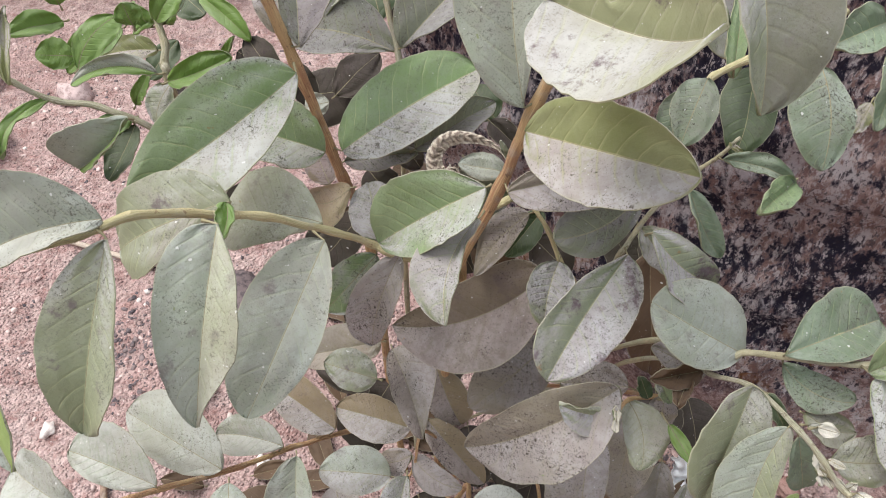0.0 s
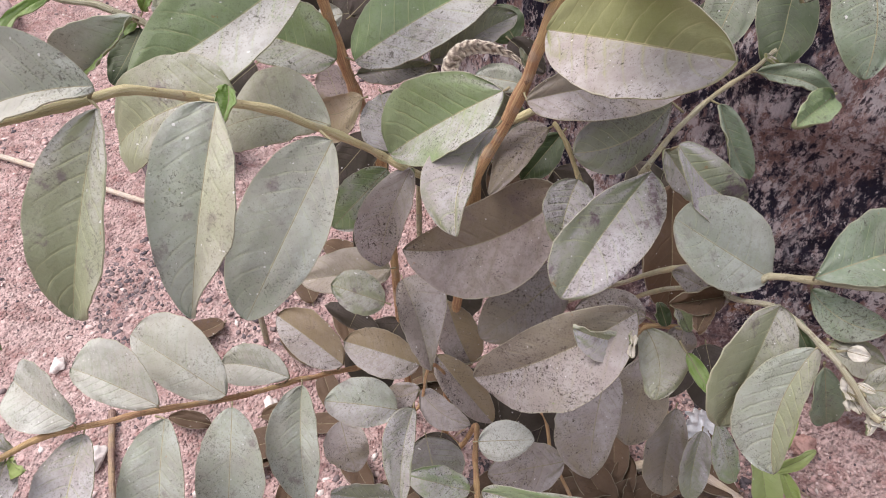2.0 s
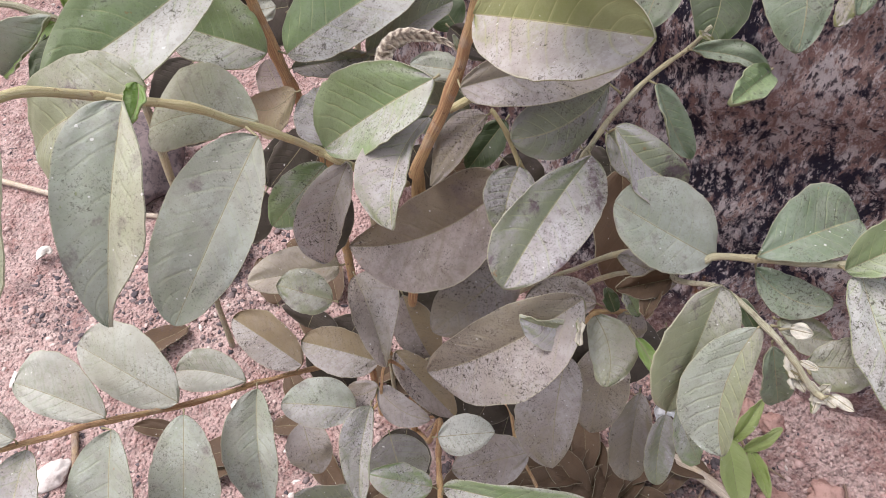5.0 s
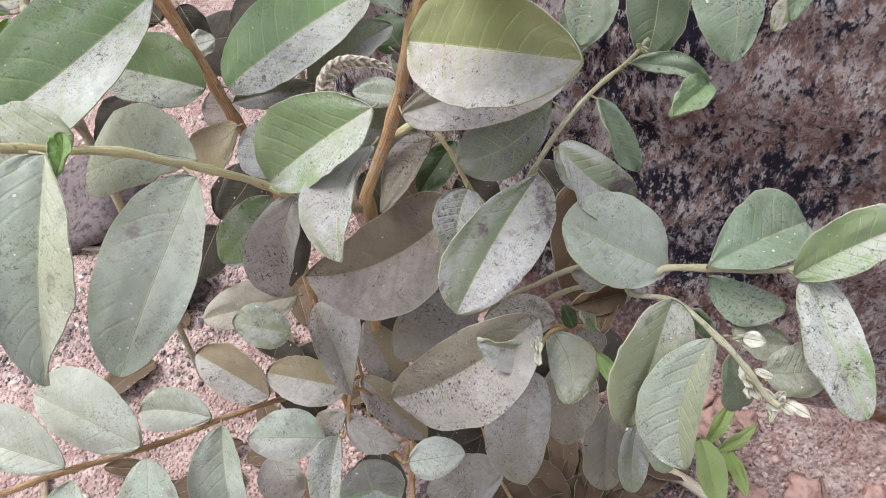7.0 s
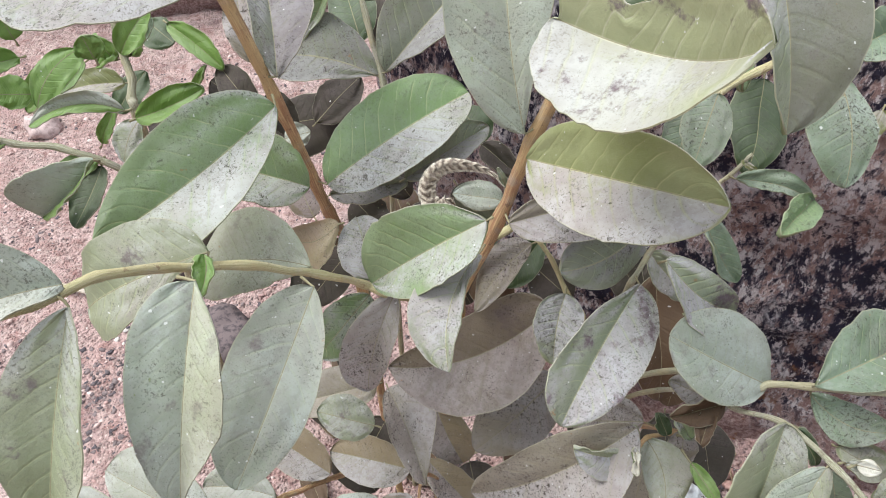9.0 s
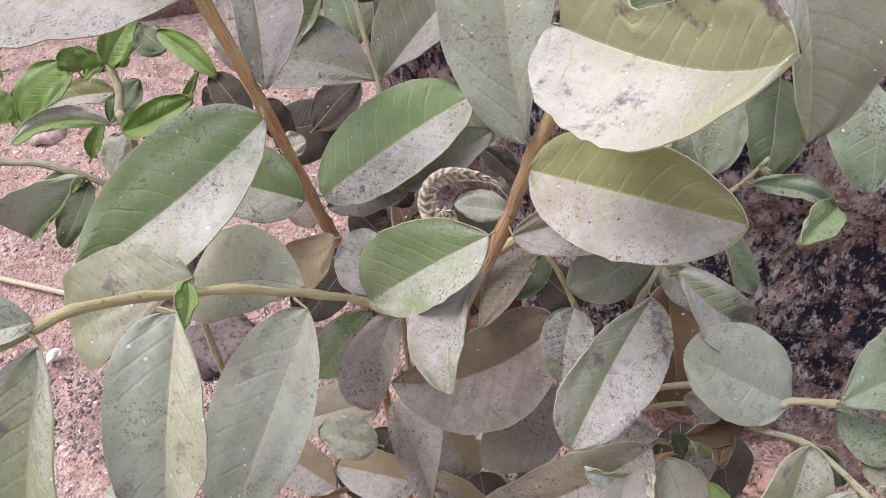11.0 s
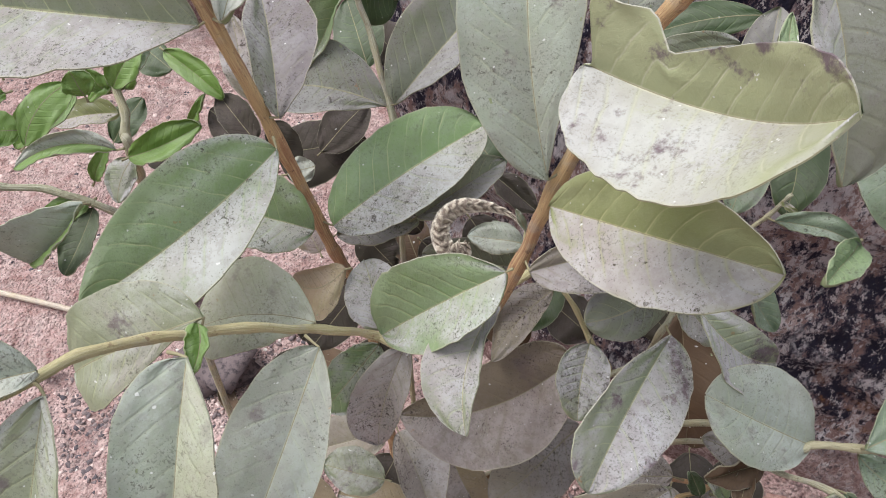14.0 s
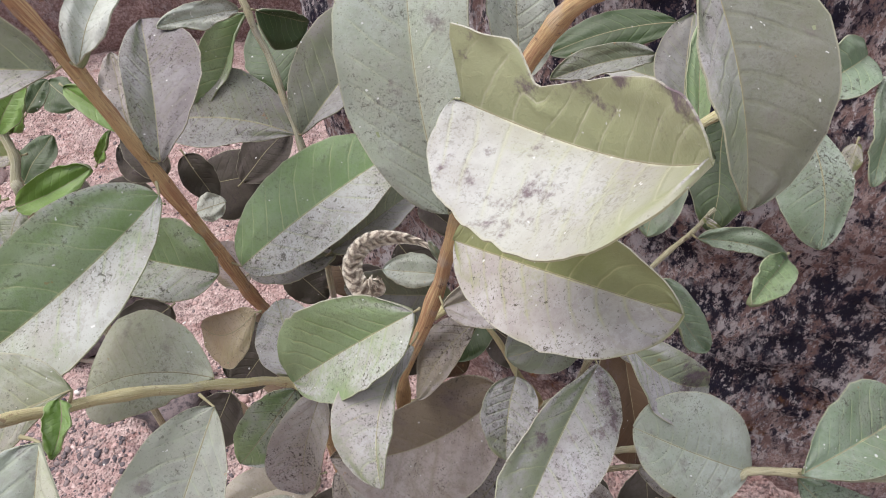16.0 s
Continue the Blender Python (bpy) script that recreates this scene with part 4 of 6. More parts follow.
leaf(twig_back, (0.1367, 0.2818, 0.5149), (0.1590, 0.2633, 0.4790), 0.0101, 0.0097, 16, 129, teal, sag=0.054, bow=0.0036, stalk=(0.1345, 0.2918, 0.5096), form=(0.59, 0.56, 0.54, 0.57))
leaf(twig_back, (0.1118, 0.2532, 0.5115), (0.1534, 0.2448, 0.4788), 0.0214, 0.0140, -11, 126, plum, sag=0.062, bow=0.0068, stalk=(0.1066, 0.2685, 0.4884), form=(0.83, 0.56, 0.53, 0.59))
leaf(twig_back, (0.1568, 0.2978, 0.5354), (0.1643, 0.2923, 0.5308), 0.0016, 0.0016, -10, 131, olive, sag=0.06, stalk=(0.1622, 0.3035, 0.5294))
leaf(twig_back, (0.1221, 0.2979, 0.4664), (0.1463, 0.2816, 0.4399), 0.0118, 0.0118, -10, 125, dusty, sag=0.06)
# leaves of the upper twig
leaf(twig_upper, (0.1356, 0.3043, 0.5729), (0.1202, 0.2750, 0.5538), 0.0128, 0.0126, 18, -166, teal, sag=0.065, bow=0.0009, stalk=(0.1433, 0.3192, 0.5619), form=(0.50, 0.69, 0.53, 0.58))
leaf(twig_upper, (0.1384, 0.3327, 0.5439), (0.1303, 0.3156, 0.5165), 0.0124, 0.0100, 16, -176, teal, sag=0.06, stalk=(0.1393, 0.3268, 0.5428))
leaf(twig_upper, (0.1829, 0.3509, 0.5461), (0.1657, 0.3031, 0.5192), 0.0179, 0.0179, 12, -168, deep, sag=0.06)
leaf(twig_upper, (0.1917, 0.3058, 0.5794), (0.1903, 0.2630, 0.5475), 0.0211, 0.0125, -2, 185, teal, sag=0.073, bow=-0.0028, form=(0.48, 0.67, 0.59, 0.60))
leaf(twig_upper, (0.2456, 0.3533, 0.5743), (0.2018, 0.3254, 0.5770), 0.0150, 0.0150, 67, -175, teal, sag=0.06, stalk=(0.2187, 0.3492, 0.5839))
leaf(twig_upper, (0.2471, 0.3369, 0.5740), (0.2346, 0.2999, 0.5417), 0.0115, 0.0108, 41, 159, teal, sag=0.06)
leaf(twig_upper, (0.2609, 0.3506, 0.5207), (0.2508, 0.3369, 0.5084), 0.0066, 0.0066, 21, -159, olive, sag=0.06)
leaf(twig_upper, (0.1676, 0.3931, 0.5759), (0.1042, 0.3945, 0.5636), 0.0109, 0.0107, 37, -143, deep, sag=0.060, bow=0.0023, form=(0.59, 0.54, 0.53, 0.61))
leaf(twig_upper, (0.1511, 0.3736, 0.5720), (0.1003, 0.3733, 0.5633), 0.0092, 0.0073, 70, -170, slate, sag=0.060, bow=0.0014, form=(0.58, 0.50, 0.48, 0.71))
leaf(twig_upper, (0.1603, 0.3483, 0.5546), (0.1749, 0.3930, 0.5800), 0.0104, 0.0172, 35, 159, slate, sag=0.049, bow=-0.0011, stalk=(0.1652, 0.3293, 0.5672), form=(0.55, 0.60, 0.49, 0.74))
leaf(twig_upper, (0.1592, 0.3262, 0.5571), (0.1661, 0.3650, 0.5943), 0.0060, 0.0081, 38, 148, bare_green, sag=0.054, bow=-0.0011, stalk=(0.1572, 0.3261, 0.5654), form=(0.51, 0.67, 0.47, 0.66))
leaf(twig_upper, (0.1807, 0.4026, 0.5302), (0.1443, 0.4333, 0.5283), 0.0113, 0.0113, 70, -172, dusty, sag=0.06)
# leaves of the eastern twig
leaf(twig_east, (0.1635, 0.2087, 0.4624), (0.1103, 0.2225, 0.4911), 0.0273, 0.0215, 41, -166, silver, sag=0.037, bow=-0.0013, stalk=(0.1628, 0.2078, 0.4647), form=(0.56, 0.50, 0.66, 0.52))
leaf(twig_east, (0.1784, 0.1995, 0.4764), (0.2347, 0.2205, 0.4780), 0.0170, 0.0243, 0, 141, teal, sag=0.093, bow=-0.0000, stalk=(0.1813, 0.2030, 0.4695), form=(0.78, 0.50, 0.95, 0.56))
leaf(twig_east, (0.1848, 0.2044, 0.4589), (0.2190, 0.1839, 0.4538), 0.0110, 0.0115, -16, 147, teal, sag=0.050, bow=0.0065, stalk=(0.1813, 0.2030, 0.4695), form=(0.54, 0.64, 0.64, 0.53))
leaf(twig_east, (0.2194, 0.1832, 0.4839), (0.2337, 0.1241, 0.4536), 0.0178, 0.0136, 13, 146, green, sag=0.051, bow=0.0026, stalk=(0.2226, 0.1912, 0.4788), form=(0.49, 0.50, 0.39, 0.54))
leaf(twig_east, (0.2122, 0.1840, 0.4849), (0.2548, 0.1816, 0.5255), 0.0123, 0.0177, -10, 108, green, sag=0.057, bow=-0.0019, stalk=(0.2144, 0.1929, 0.4777), form=(0.55, 0.60, 0.66, 0.61))
# leaves of the flowering twig
leaf(twig_flower, (0.1528, 0.1771, 0.4844), (0.1318, 0.1380, 0.4358), 0.0249, 0.0182, 52, -171, moss, sag=0.066, bow=0.0022, stalk=(0.1607, 0.1758, 0.4765), form=(0.53, 0.56, 0.48, 0.61))
leaf(twig_flower, (0.1653, 0.1566, 0.4801), (0.1554, 0.1179, 0.4284), 0.0211, 0.0095, 7, 159, silver, sag=0.056, bow=0.0074, stalk=(0.1682, 0.1579, 0.4812), form=(0.48, 0.44, 0.48, 0.61), other=moss)
leaf(twig_flower, (0.1941, 0.1806, 0.4478), (0.2245, 0.1758, 0.4346), 0.0104, 0.0097, -10, 143, moss, sag=0.050, bow=0.0033, form=(0.55, 0.61, 0.54, 0.67))
leaf(twig_flower, (0.1961, 0.1523, 0.4530), (0.2319, 0.1530, 0.4509), 0.0127, 0.0149, -34, 139, moss, sag=0.073, bow=0.0011, stalk=(0.1891, 0.1287, 0.4689), form=(0.62, 0.59, 0.66, 0.54))
leaf(twig_flower, (0.1958, 0.1758, 0.4294), (0.2094, 0.1633, 0.3889), 0.0112, 0.0099, -13, 127, teal, sag=0.081, bow=0.0019, form=(0.59, 0.58, 0.63, 0.52))
leaf(twig_flower, (0.1734, 0.1877, 0.4562), (0.1859, 0.1770, 0.4354), 0.0061, 0.0047, -2, 116, deep, sag=0.06, stalk=(0.1547, 0.1872, 0.4696))
leaf(twig_flower, (0.1803, 0.1624, 0.4708), (0.1928, 0.1571, 0.4731), 0.0031, 0.0028, -37, 123, pale, sag=0.06, stalk=(0.1682, 0.1579, 0.4812))
leaf(twig_flower, (0.1517, 0.2117, 0.4354), (0.1200, 0.2236, 0.4459), 0.0113, 0.0106, 35, -173, ash, sag=0.06, stalk=(0.1465, 0.2149, 0.4391))
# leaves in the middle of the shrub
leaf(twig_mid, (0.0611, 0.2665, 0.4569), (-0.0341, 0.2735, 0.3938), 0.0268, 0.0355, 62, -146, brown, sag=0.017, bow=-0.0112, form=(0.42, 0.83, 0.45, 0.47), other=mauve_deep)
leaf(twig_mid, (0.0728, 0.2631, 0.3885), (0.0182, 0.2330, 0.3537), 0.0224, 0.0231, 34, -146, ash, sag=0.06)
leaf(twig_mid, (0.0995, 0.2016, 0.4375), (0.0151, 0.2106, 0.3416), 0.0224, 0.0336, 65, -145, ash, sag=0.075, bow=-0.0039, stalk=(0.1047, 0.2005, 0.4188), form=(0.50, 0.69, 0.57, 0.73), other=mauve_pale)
leaf(twig_mid, (0.1164, 0.2249, 0.3973), (0.0743, 0.2292, 0.3952), 0.0158, 0.0132, 38, -164, ash, sag=0.059, bow=0.0001, stalk=(0.1283, 0.2251, 0.3876), form=(0.51, 0.60, 0.70, 0.55))
leaf(twig_mid, (0.1031, 0.1966, 0.4188), (0.0659, 0.1957, 0.4298), 0.0057, 0.0135, 85, -139, moss, sag=0.062, bow=-0.0025, stalk=(0.1025, 0.1975, 0.4182), form=(0.55, 0.60, 0.57, 0.57), other=plum)
leaf(twig_mid, (0.1091, 0.2062, 0.4158), (0.1147, 0.1707, 0.3961), 0.0117, 0.0179, 3, -181, moss, sag=0.068, bow=-0.0043, stalk=(0.1098, 0.2057, 0.4167), form=(0.60, 0.56, 0.60, 0.55))
leaf(twig_mid, (0.1312, 0.1913, 0.4135), (0.1433, 0.1711, 0.4035), 0.0044, 0.0050, -18, 162, fresh, sag=0.06, stalk=(0.1254, 0.2106, 0.4105))
leaf(twig_mid, (0.1205, 0.2055, 0.4187), (0.1146, 0.2126, 0.4310), 0.0046, 0.0046, 38, -167, deep, sag=0.06, stalk=(0.1193, 0.2090, 0.4130))
leaf(twig_mid, (0.1333, 0.2112, 0.4101), (0.1288, 0.1956, 0.3978), 0.0099, 0.0099, 11, -169, ash, sag=0.06, stalk=(0.1303, 0.2129, 0.4068))
leaf(twig_mid, (0.0675, 0.2643, 0.4737), (0.0574, 0.2308, 0.4567), 0.0157, 0.0145, 34, -179, plum, sag=0.058, bow=0.0024, form=(0.54, 0.61, 0.51, 0.64))
leaf(twig_short, (0.0680, 0.2636, 0.4730), (0.0731, 0.2496, 0.4681), 0.0038, 0.0038, -13, 167, green, sag=0.06, stalk=(0.0689, 0.2665, 0.4717))
leaf(twig_short, (0.0499, 0.2852, 0.4920), (0.0187, 0.2697, 0.4538), 0.0130, 0.0089, 23, -168, ash, sag=0.027, bow=0.0028, stalk=(0.0529, 0.2826, 0.4971), form=(0.39, 0.83, 0.65, 0.61))
leaf(twig_short, (0.0654, 0.3252, 0.4517), (0.0418, 0.3077, 0.4259), 0.0117, 0.0117, 53, -169, deep, sag=0.06)
leaf(twig_mid, (-0.0432, 0.2374, 0.3855), (-0.0781, 0.2471, 0.3892), 0.0153, 0.0134, 38, -141, moss, sag=0.058, bow=0.0004, form=(0.58, 0.55, 0.51, 0.73))
leaf(twig_mid, (-0.0436, 0.2748, 0.3712), (-0.1020, 0.2608, 0.3729), 0.0180, 0.0156, 44, -174, warm, sag=0.06)
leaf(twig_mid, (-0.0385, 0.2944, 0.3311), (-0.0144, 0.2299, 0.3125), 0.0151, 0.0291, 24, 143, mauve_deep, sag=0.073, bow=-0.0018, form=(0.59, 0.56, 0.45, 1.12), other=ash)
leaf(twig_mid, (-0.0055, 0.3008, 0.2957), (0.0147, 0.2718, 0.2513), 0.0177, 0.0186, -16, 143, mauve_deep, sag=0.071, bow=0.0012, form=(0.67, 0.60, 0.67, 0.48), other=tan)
leaf(twig_mid, (-0.0835, 0.3291, 0.2363), (-0.0910, 0.3157, 0.2260), 0.0291, 0.0243, 17, -163, gap_shade, sag=0.06)
# leaves of the low twig
leaf(twig_low, (-0.1929, 0.1898, 0.3266), (-0.2581, 0.2134, 0.3290), 0.0298, 0.0141, 45, -161, pale, sag=0.078, bow=0.0026, stalk=(-0.1939, 0.1877, 0.3228), form=(0.66, 0.46, 0.62, 0.57))
leaf(twig_low, (-0.1612, 0.2150, 0.2936), (-0.2354, 0.2524, 0.3106), 0.0329, 0.0210, 39, -146, pale, sag=0.060, bow=0.0020, stalk=(-0.1718, 0.2133, 0.2863), form=(0.64, 0.45, 0.63, 0.64))
leaf(twig_low, (-0.1289, 0.2523, 0.2511), (-0.1873, 0.2654, 0.2454), 0.0197, 0.0177, 49, -160, pale, sag=0.074, bow=0.0042, stalk=(-0.1352, 0.2516, 0.2415), form=(0.57, 0.54, 0.85, 0.47))
leaf(twig_low, (-0.1804, 0.1751, 0.3390), (-0.1816, 0.1135, 0.2900), 0.0275, 0.0215, 8, 156, silver, sag=0.065, bow=-0.0012, stalk=(-0.1985, 0.1818, 0.3314), form=(0.60, 0.49, 0.67, 0.53))
leaf(twig_low, (-0.1506, 0.1998, 0.3059), (-0.1506, 0.1274, 0.2532), 0.0245, 0.0249, 2, -181, silver, sag=0.064, bow=-0.0018, form=(0.57, 0.53, 0.64, 0.53))
leaf(twig_low, (-0.1108, 0.2309, 0.2811), (-0.1031, 0.1597, 0.2288), 0.0272, 0.0163, 30, 149, silver, sag=0.059, bow=0.0022, form=(0.50, 0.73, 0.56, 0.64))
leaf(twig_low, (-0.2264, 0.1616, 0.3424), (-0.2274, 0.1025, 0.3258), 0.0234, 0.0184, 9, 157, dusty, sag=0.066, bow=-0.0014, stalk=(-0.2259, 0.1650, 0.3460), form=(0.66, 0.51, 0.61, 0.57))
leaf(twig_low, (-0.2264, 0.1613, 0.3591), (-0.2733, 0.1881, 0.3589), 0.0243, 0.0212, 54, -159, pale, sag=0.112, bow=0.0021, stalk=(-0.2298, 0.1630, 0.3472), form=(0.69, 0.46, 0.66, 0.50))
leaf(twig_low, (-0.2701, 0.1309, 0.3615), (-0.2754, 0.1459, 0.3918), 0.0082, 0.0082, 34, 152, lime, sag=0.06, stalk=(-0.2633, 0.1302, 0.3652))
leaf(twig_low, (-0.2766, 0.1328, 0.3506), (-0.2769, 0.1479, 0.3746), 0.0061, 0.0085, 25, 168, dusty, sag=0.06, stalk=(-0.2620, 0.1323, 0.3639))
leaf(twig_low, (-0.2585, 0.1392, 0.3549), (-0.2434, 0.1302, 0.3601), 0.0086, 0.0039, -25, 124, lime, sag=0.06, stalk=(-0.2566, 0.1416, 0.3591))
leaf(twig_low, (-0.2778, 0.1225, 0.3679), (-0.2660, 0.1003, 0.3759), 0.0116, 0.0116, 10, -170, lime, sag=0.06, stalk=(-0.2691, 0.1219, 0.3724))
leaf(twig_low, (-0.2600, 0.1378, 0.3539), (-0.2578, 0.1024, 0.3521), 0.0107, 0.0110, 34, -172, dusty, sag=0.06, stalk=(-0.2581, 0.1392, 0.3603))
leaf(twig_low, (-0.2562, 0.1424, 0.3573), (-0.2703, 0.1569, 0.3686), 0.0037, 0.0046, 55, -170, dusty, sag=0.06, stalk=(-0.2566, 0.1416, 0.3591))
leaf(twig_low, (-0.0924, 0.2801, 0.2253), (-0.1509, 0.3144, 0.2447), 0.0236, 0.0196, 48, -165, tan, sag=0.060, bow=0.0015, stalk=(-0.1008, 0.2781, 0.2144), form=(0.61, 0.53, 0.53, 0.62), other=mauve_pale)
leaf(twig_nook, (-0.0270, 0.2726, 0.2425), (-0.0897, 0.2872, 0.2514), 0.0190, 0.0208, 37, -163, tan, sag=0.060, bow=0.0007, stalk=(-0.0033, 0.2613, 0.2453), form=(0.65, 0.57, 0.49, 0.61), other=mauve_pale)
# leaves near the foot
leaf(twig_nook, (-0.0403, 0.2231, 0.2618), (-0.0952, 0.2256, 0.2670), 0.0217, 0.0179, 36, -145, silver, sag=0.059, bow=0.0015, stalk=(-0.0295, 0.2185, 0.2650), form=(0.53, 0.65, 0.58, 0.57), other=grey_dust)
leaf(twig_nook, (-0.0244, 0.2394, 0.2638), (-0.0505, 0.2424, 0.2465), 0.0111, 0.0134, 32, -156, ash, sag=0.071, bow=-0.0029, stalk=(-0.0222, 0.2266, 0.2713), form=(0.57, 0.58, 0.61, 0.55))
leaf(twig_nook, (-0.0229, 0.2319, 0.2766), (0.0145, 0.2116, 0.2645), 0.0121, 0.0109, -10, 145, ash, sag=0.059, bow=0.0046, stalk=(-0.0211, 0.2289, 0.2757), form=(0.57, 0.65, 0.52, 0.67))
leaf(twig_nook, (-0.0264, 0.2115, 0.2904), (-0.0315, 0.1465, 0.2689), 0.0179, 0.0094, 37, 146, dusty, sag=0.064, bow=0.0035, form=(0.39, 0.88, 0.64, 0.60))
leaf(twig_nook, (-0.0931, 0.2426, 0.1951), (-0.0782, 0.2089, 0.1693), 0.0216, 0.0188, -14, 166, ash, sag=0.06)
leaf(twig_foot, (0.0203, 0.1939, 0.2764), (0.0601, 0.1957, 0.2785), 0.0155, 0.0150, -36, 144, pale, sag=0.058, bow=-0.0008, form=(0.48, 0.80, 0.58, 0.62))
leaf(twig_foot, (0.0156, 0.1710, 0.2413), (-0.0303, 0.1787, 0.2471), 0.0141, 0.0141, 47, -165, green, sag=0.06, stalk=(0.0211, 0.1699, 0.2374))
leaf(twig_nook, (-0.0126, 0.2701, 0.2633), (0.0334, 0.2316, 0.2267), 0.0164, 0.0161, 4, 140, mauve_deep, sag=0.055, bow=0.0008, stalk=(-0.0058, 0.2578, 0.2575), form=(0.49, 0.68, 0.55, 0.62), other=tan)
leaf(twig_foot, (0.0910, 0.2093, 0.2079), (0.0304, 0.1951, 0.2094), 0.0213, 0.0213, 36, -144, ash, sag=0.06)
leaf(twig_foot, (0.0238, 0.1639, 0.2611), (0.1212, 0.1426, 0.2828), 0.0178, 0.0136, -6, 111, green, sag=0.06, stalk=(0.0212, 0.1580, 0.2408))
leaf(twig_foot, (-0.0204, 0.2335, 0.1883), (-0.0070, 0.1960, 0.1596), 0.0282, 0.0282, -12, 168, slate, sag=0.06)
leaf(twig_foot, (-0.0424, 0.1860, 0.1771), (-0.0948, 0.1833, 0.1875), 0.0158, 0.0158, 68, -173, dusty, sag=0.06)
leaf(twig_base, (0.1134, 0.2438, 0.2983), (0.1028, 0.1809, 0.2477), 0.0312, 0.0188, 12, -166, ash, sag=0.045, bow=0.0041, form=(0.57, 0.52, 0.48, 0.69))
leaf(twig_base, (0.1523, 0.2675, 0.2779), (0.1403, 0.2211, 0.2170), 0.0246, 0.0232, 8, 163, ash, sag=0.06)
leaf(twig_base, (0.1869, 0.2569, 0.2114), (0.1787, 0.2021, 0.1608), 0.0261, 0.0179, 32, 149, ash, sag=0.059, bow=0.0028, form=(0.55, 0.54, 0.58, 0.57))
leaf(twig_base, (0.2032, 0.2352, 0.2156), (0.1950, 0.1910, 0.1804), 0.0171, 0.0136, 40, 160, dusty, sag=0.051, bow=0.0037, form=(0.56, 0.56, 0.53, 0.61))
leaf(twig_base, (0.1932, 0.2141, 0.2737), (0.2137, 0.1872, 0.2361), 0.0150, 0.0126, 5, 186, green, sag=0.053, bow=0.0035, form=(0.59, 0.57, 0.56, 0.59))
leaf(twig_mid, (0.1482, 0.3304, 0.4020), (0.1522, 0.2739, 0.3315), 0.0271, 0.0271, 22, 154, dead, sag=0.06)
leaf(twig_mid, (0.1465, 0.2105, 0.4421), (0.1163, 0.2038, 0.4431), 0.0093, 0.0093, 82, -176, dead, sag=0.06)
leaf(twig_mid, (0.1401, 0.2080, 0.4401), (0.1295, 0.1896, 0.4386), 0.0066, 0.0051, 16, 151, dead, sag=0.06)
leaf(twig_mid, (0.1334, 0.2029, 0.4173), (0.1245, 0.2121, 0.4307), 0.0051, 0.0051, 58, 176, green, sag=0.06, stalk=(0.1254, 0.2106, 0.4105))
leaf(stem_two, (0.0321, 0.3876, 0.4754), (0.0543, 0.3638, 0.4682), 0.0100, 0.0100, -2, 123, gap_shade, sag=0.06)
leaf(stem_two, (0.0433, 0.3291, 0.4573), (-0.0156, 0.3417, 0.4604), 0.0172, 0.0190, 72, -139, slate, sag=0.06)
leaf(stem_two, (-0.0288, 0.3847, 0.4581), (-0.0160, 0.3786, 0.4396), 0.0107, 0.0086, -42, 138, gap_shade, sag=0.06)
leaf(stem_one, (-0.0556, 0.3391, 0.4331), (-0.0880, 0.3171, 0.4035), 0.0149, 0.0149, 31, -149, gap_shade, sag=0.06, stalk=(-0.0546, 0.3362, 0.4297))
leaf(stem_one, (-0.0966, 0.3277, 0.3864), (-0.1183, 0.3123, 0.3493), 0.0161, 0.0161, 37, -143, gap_shade, sag=0.06)
leaf(stem_one, (-0.0485, 0.3437, 0.3736), (-0.0690, 0.3139, 0.3255), 0.0181, 0.0191, 45, -158, gap_shade, sag=0.06, stalk=(-0.0509, 0.3365, 0.3760))
# withered flowers at the twig's end
leaf(twig_flower, (0.1807, 0.1490, 0.4693), (0.1803, 0.1346, 0.4633), 0.0029, 0.0029, 38, 140, petal, sag=0.06, stalk=(0.1761, 0.1414, 0.4797), name="petal")
leaf(twig_flower, (0.1814, 0.1415, 0.4661), (0.1851, 0.1328, 0.4645), 0.0025, 0.0025, -19, 161, petal, sag=0.06, stalk=(0.1823, 0.1339, 0.4733), name="petal")
leaf(twig_flower, (0.1844, 0.1381, 0.4661), (0.1908, 0.1315, 0.4660), 0.0023, 0.0023, -30, 150, petal, sag=0.06, stalk=(0.1836, 0.1326, 0.4720), name="petal")
leaf(twig_flower, (0.1912, 0.1345, 0.4633), (0.1872, 0.1244, 0.4606), 0.0025, 0.0025, 30, 169, petal, sag=0.06, stalk=(0.1896, 0.1284, 0.4687), name="petal")
leaf(twig_flower, (0.1914, 0.1326, 0.4643), (0.1943, 0.1337, 0.4702), 0.0023, 0.0023, -32, 148, petal, sag=0.06, stalk=(0.1900, 0.1281, 0.4685), name="petal")
leaf(twig_flower, (0.1919, 0.1316, 0.4636), (0.1966, 0.1254, 0.4639), 0.0022, 0.0022, -29, 151, petal, sag=0.06, stalk=(0.1900, 0.1281, 0.4685), name="petal")
leaf(twig_flower, (0.1953, 0.1306, 0.4654), (0.2034, 0.1233, 0.4648), 0.0027, 0.0027, -30, 150, petal, sag=0.06, stalk=(0.1900, 0.1281, 0.4685), name="petal")
leaf(twig_flower, (0.1838, 0.1446, 0.4710), (0.1905, 0.1396, 0.4722), 0.0020, 0.0020, -34, 146, petal, sag=0.06, stalk=(0.1802, 0.1360, 0.4756), name="petal")
leaf(twig_flower, (0.1878, 0.1307, 0.4654), (0.1911, 0.1265, 0.4673), 0.0025, 0.0025, -35, 145, petal, sag=0.06, stalk=(0.1882, 0.1292, 0.4693), name="petal")
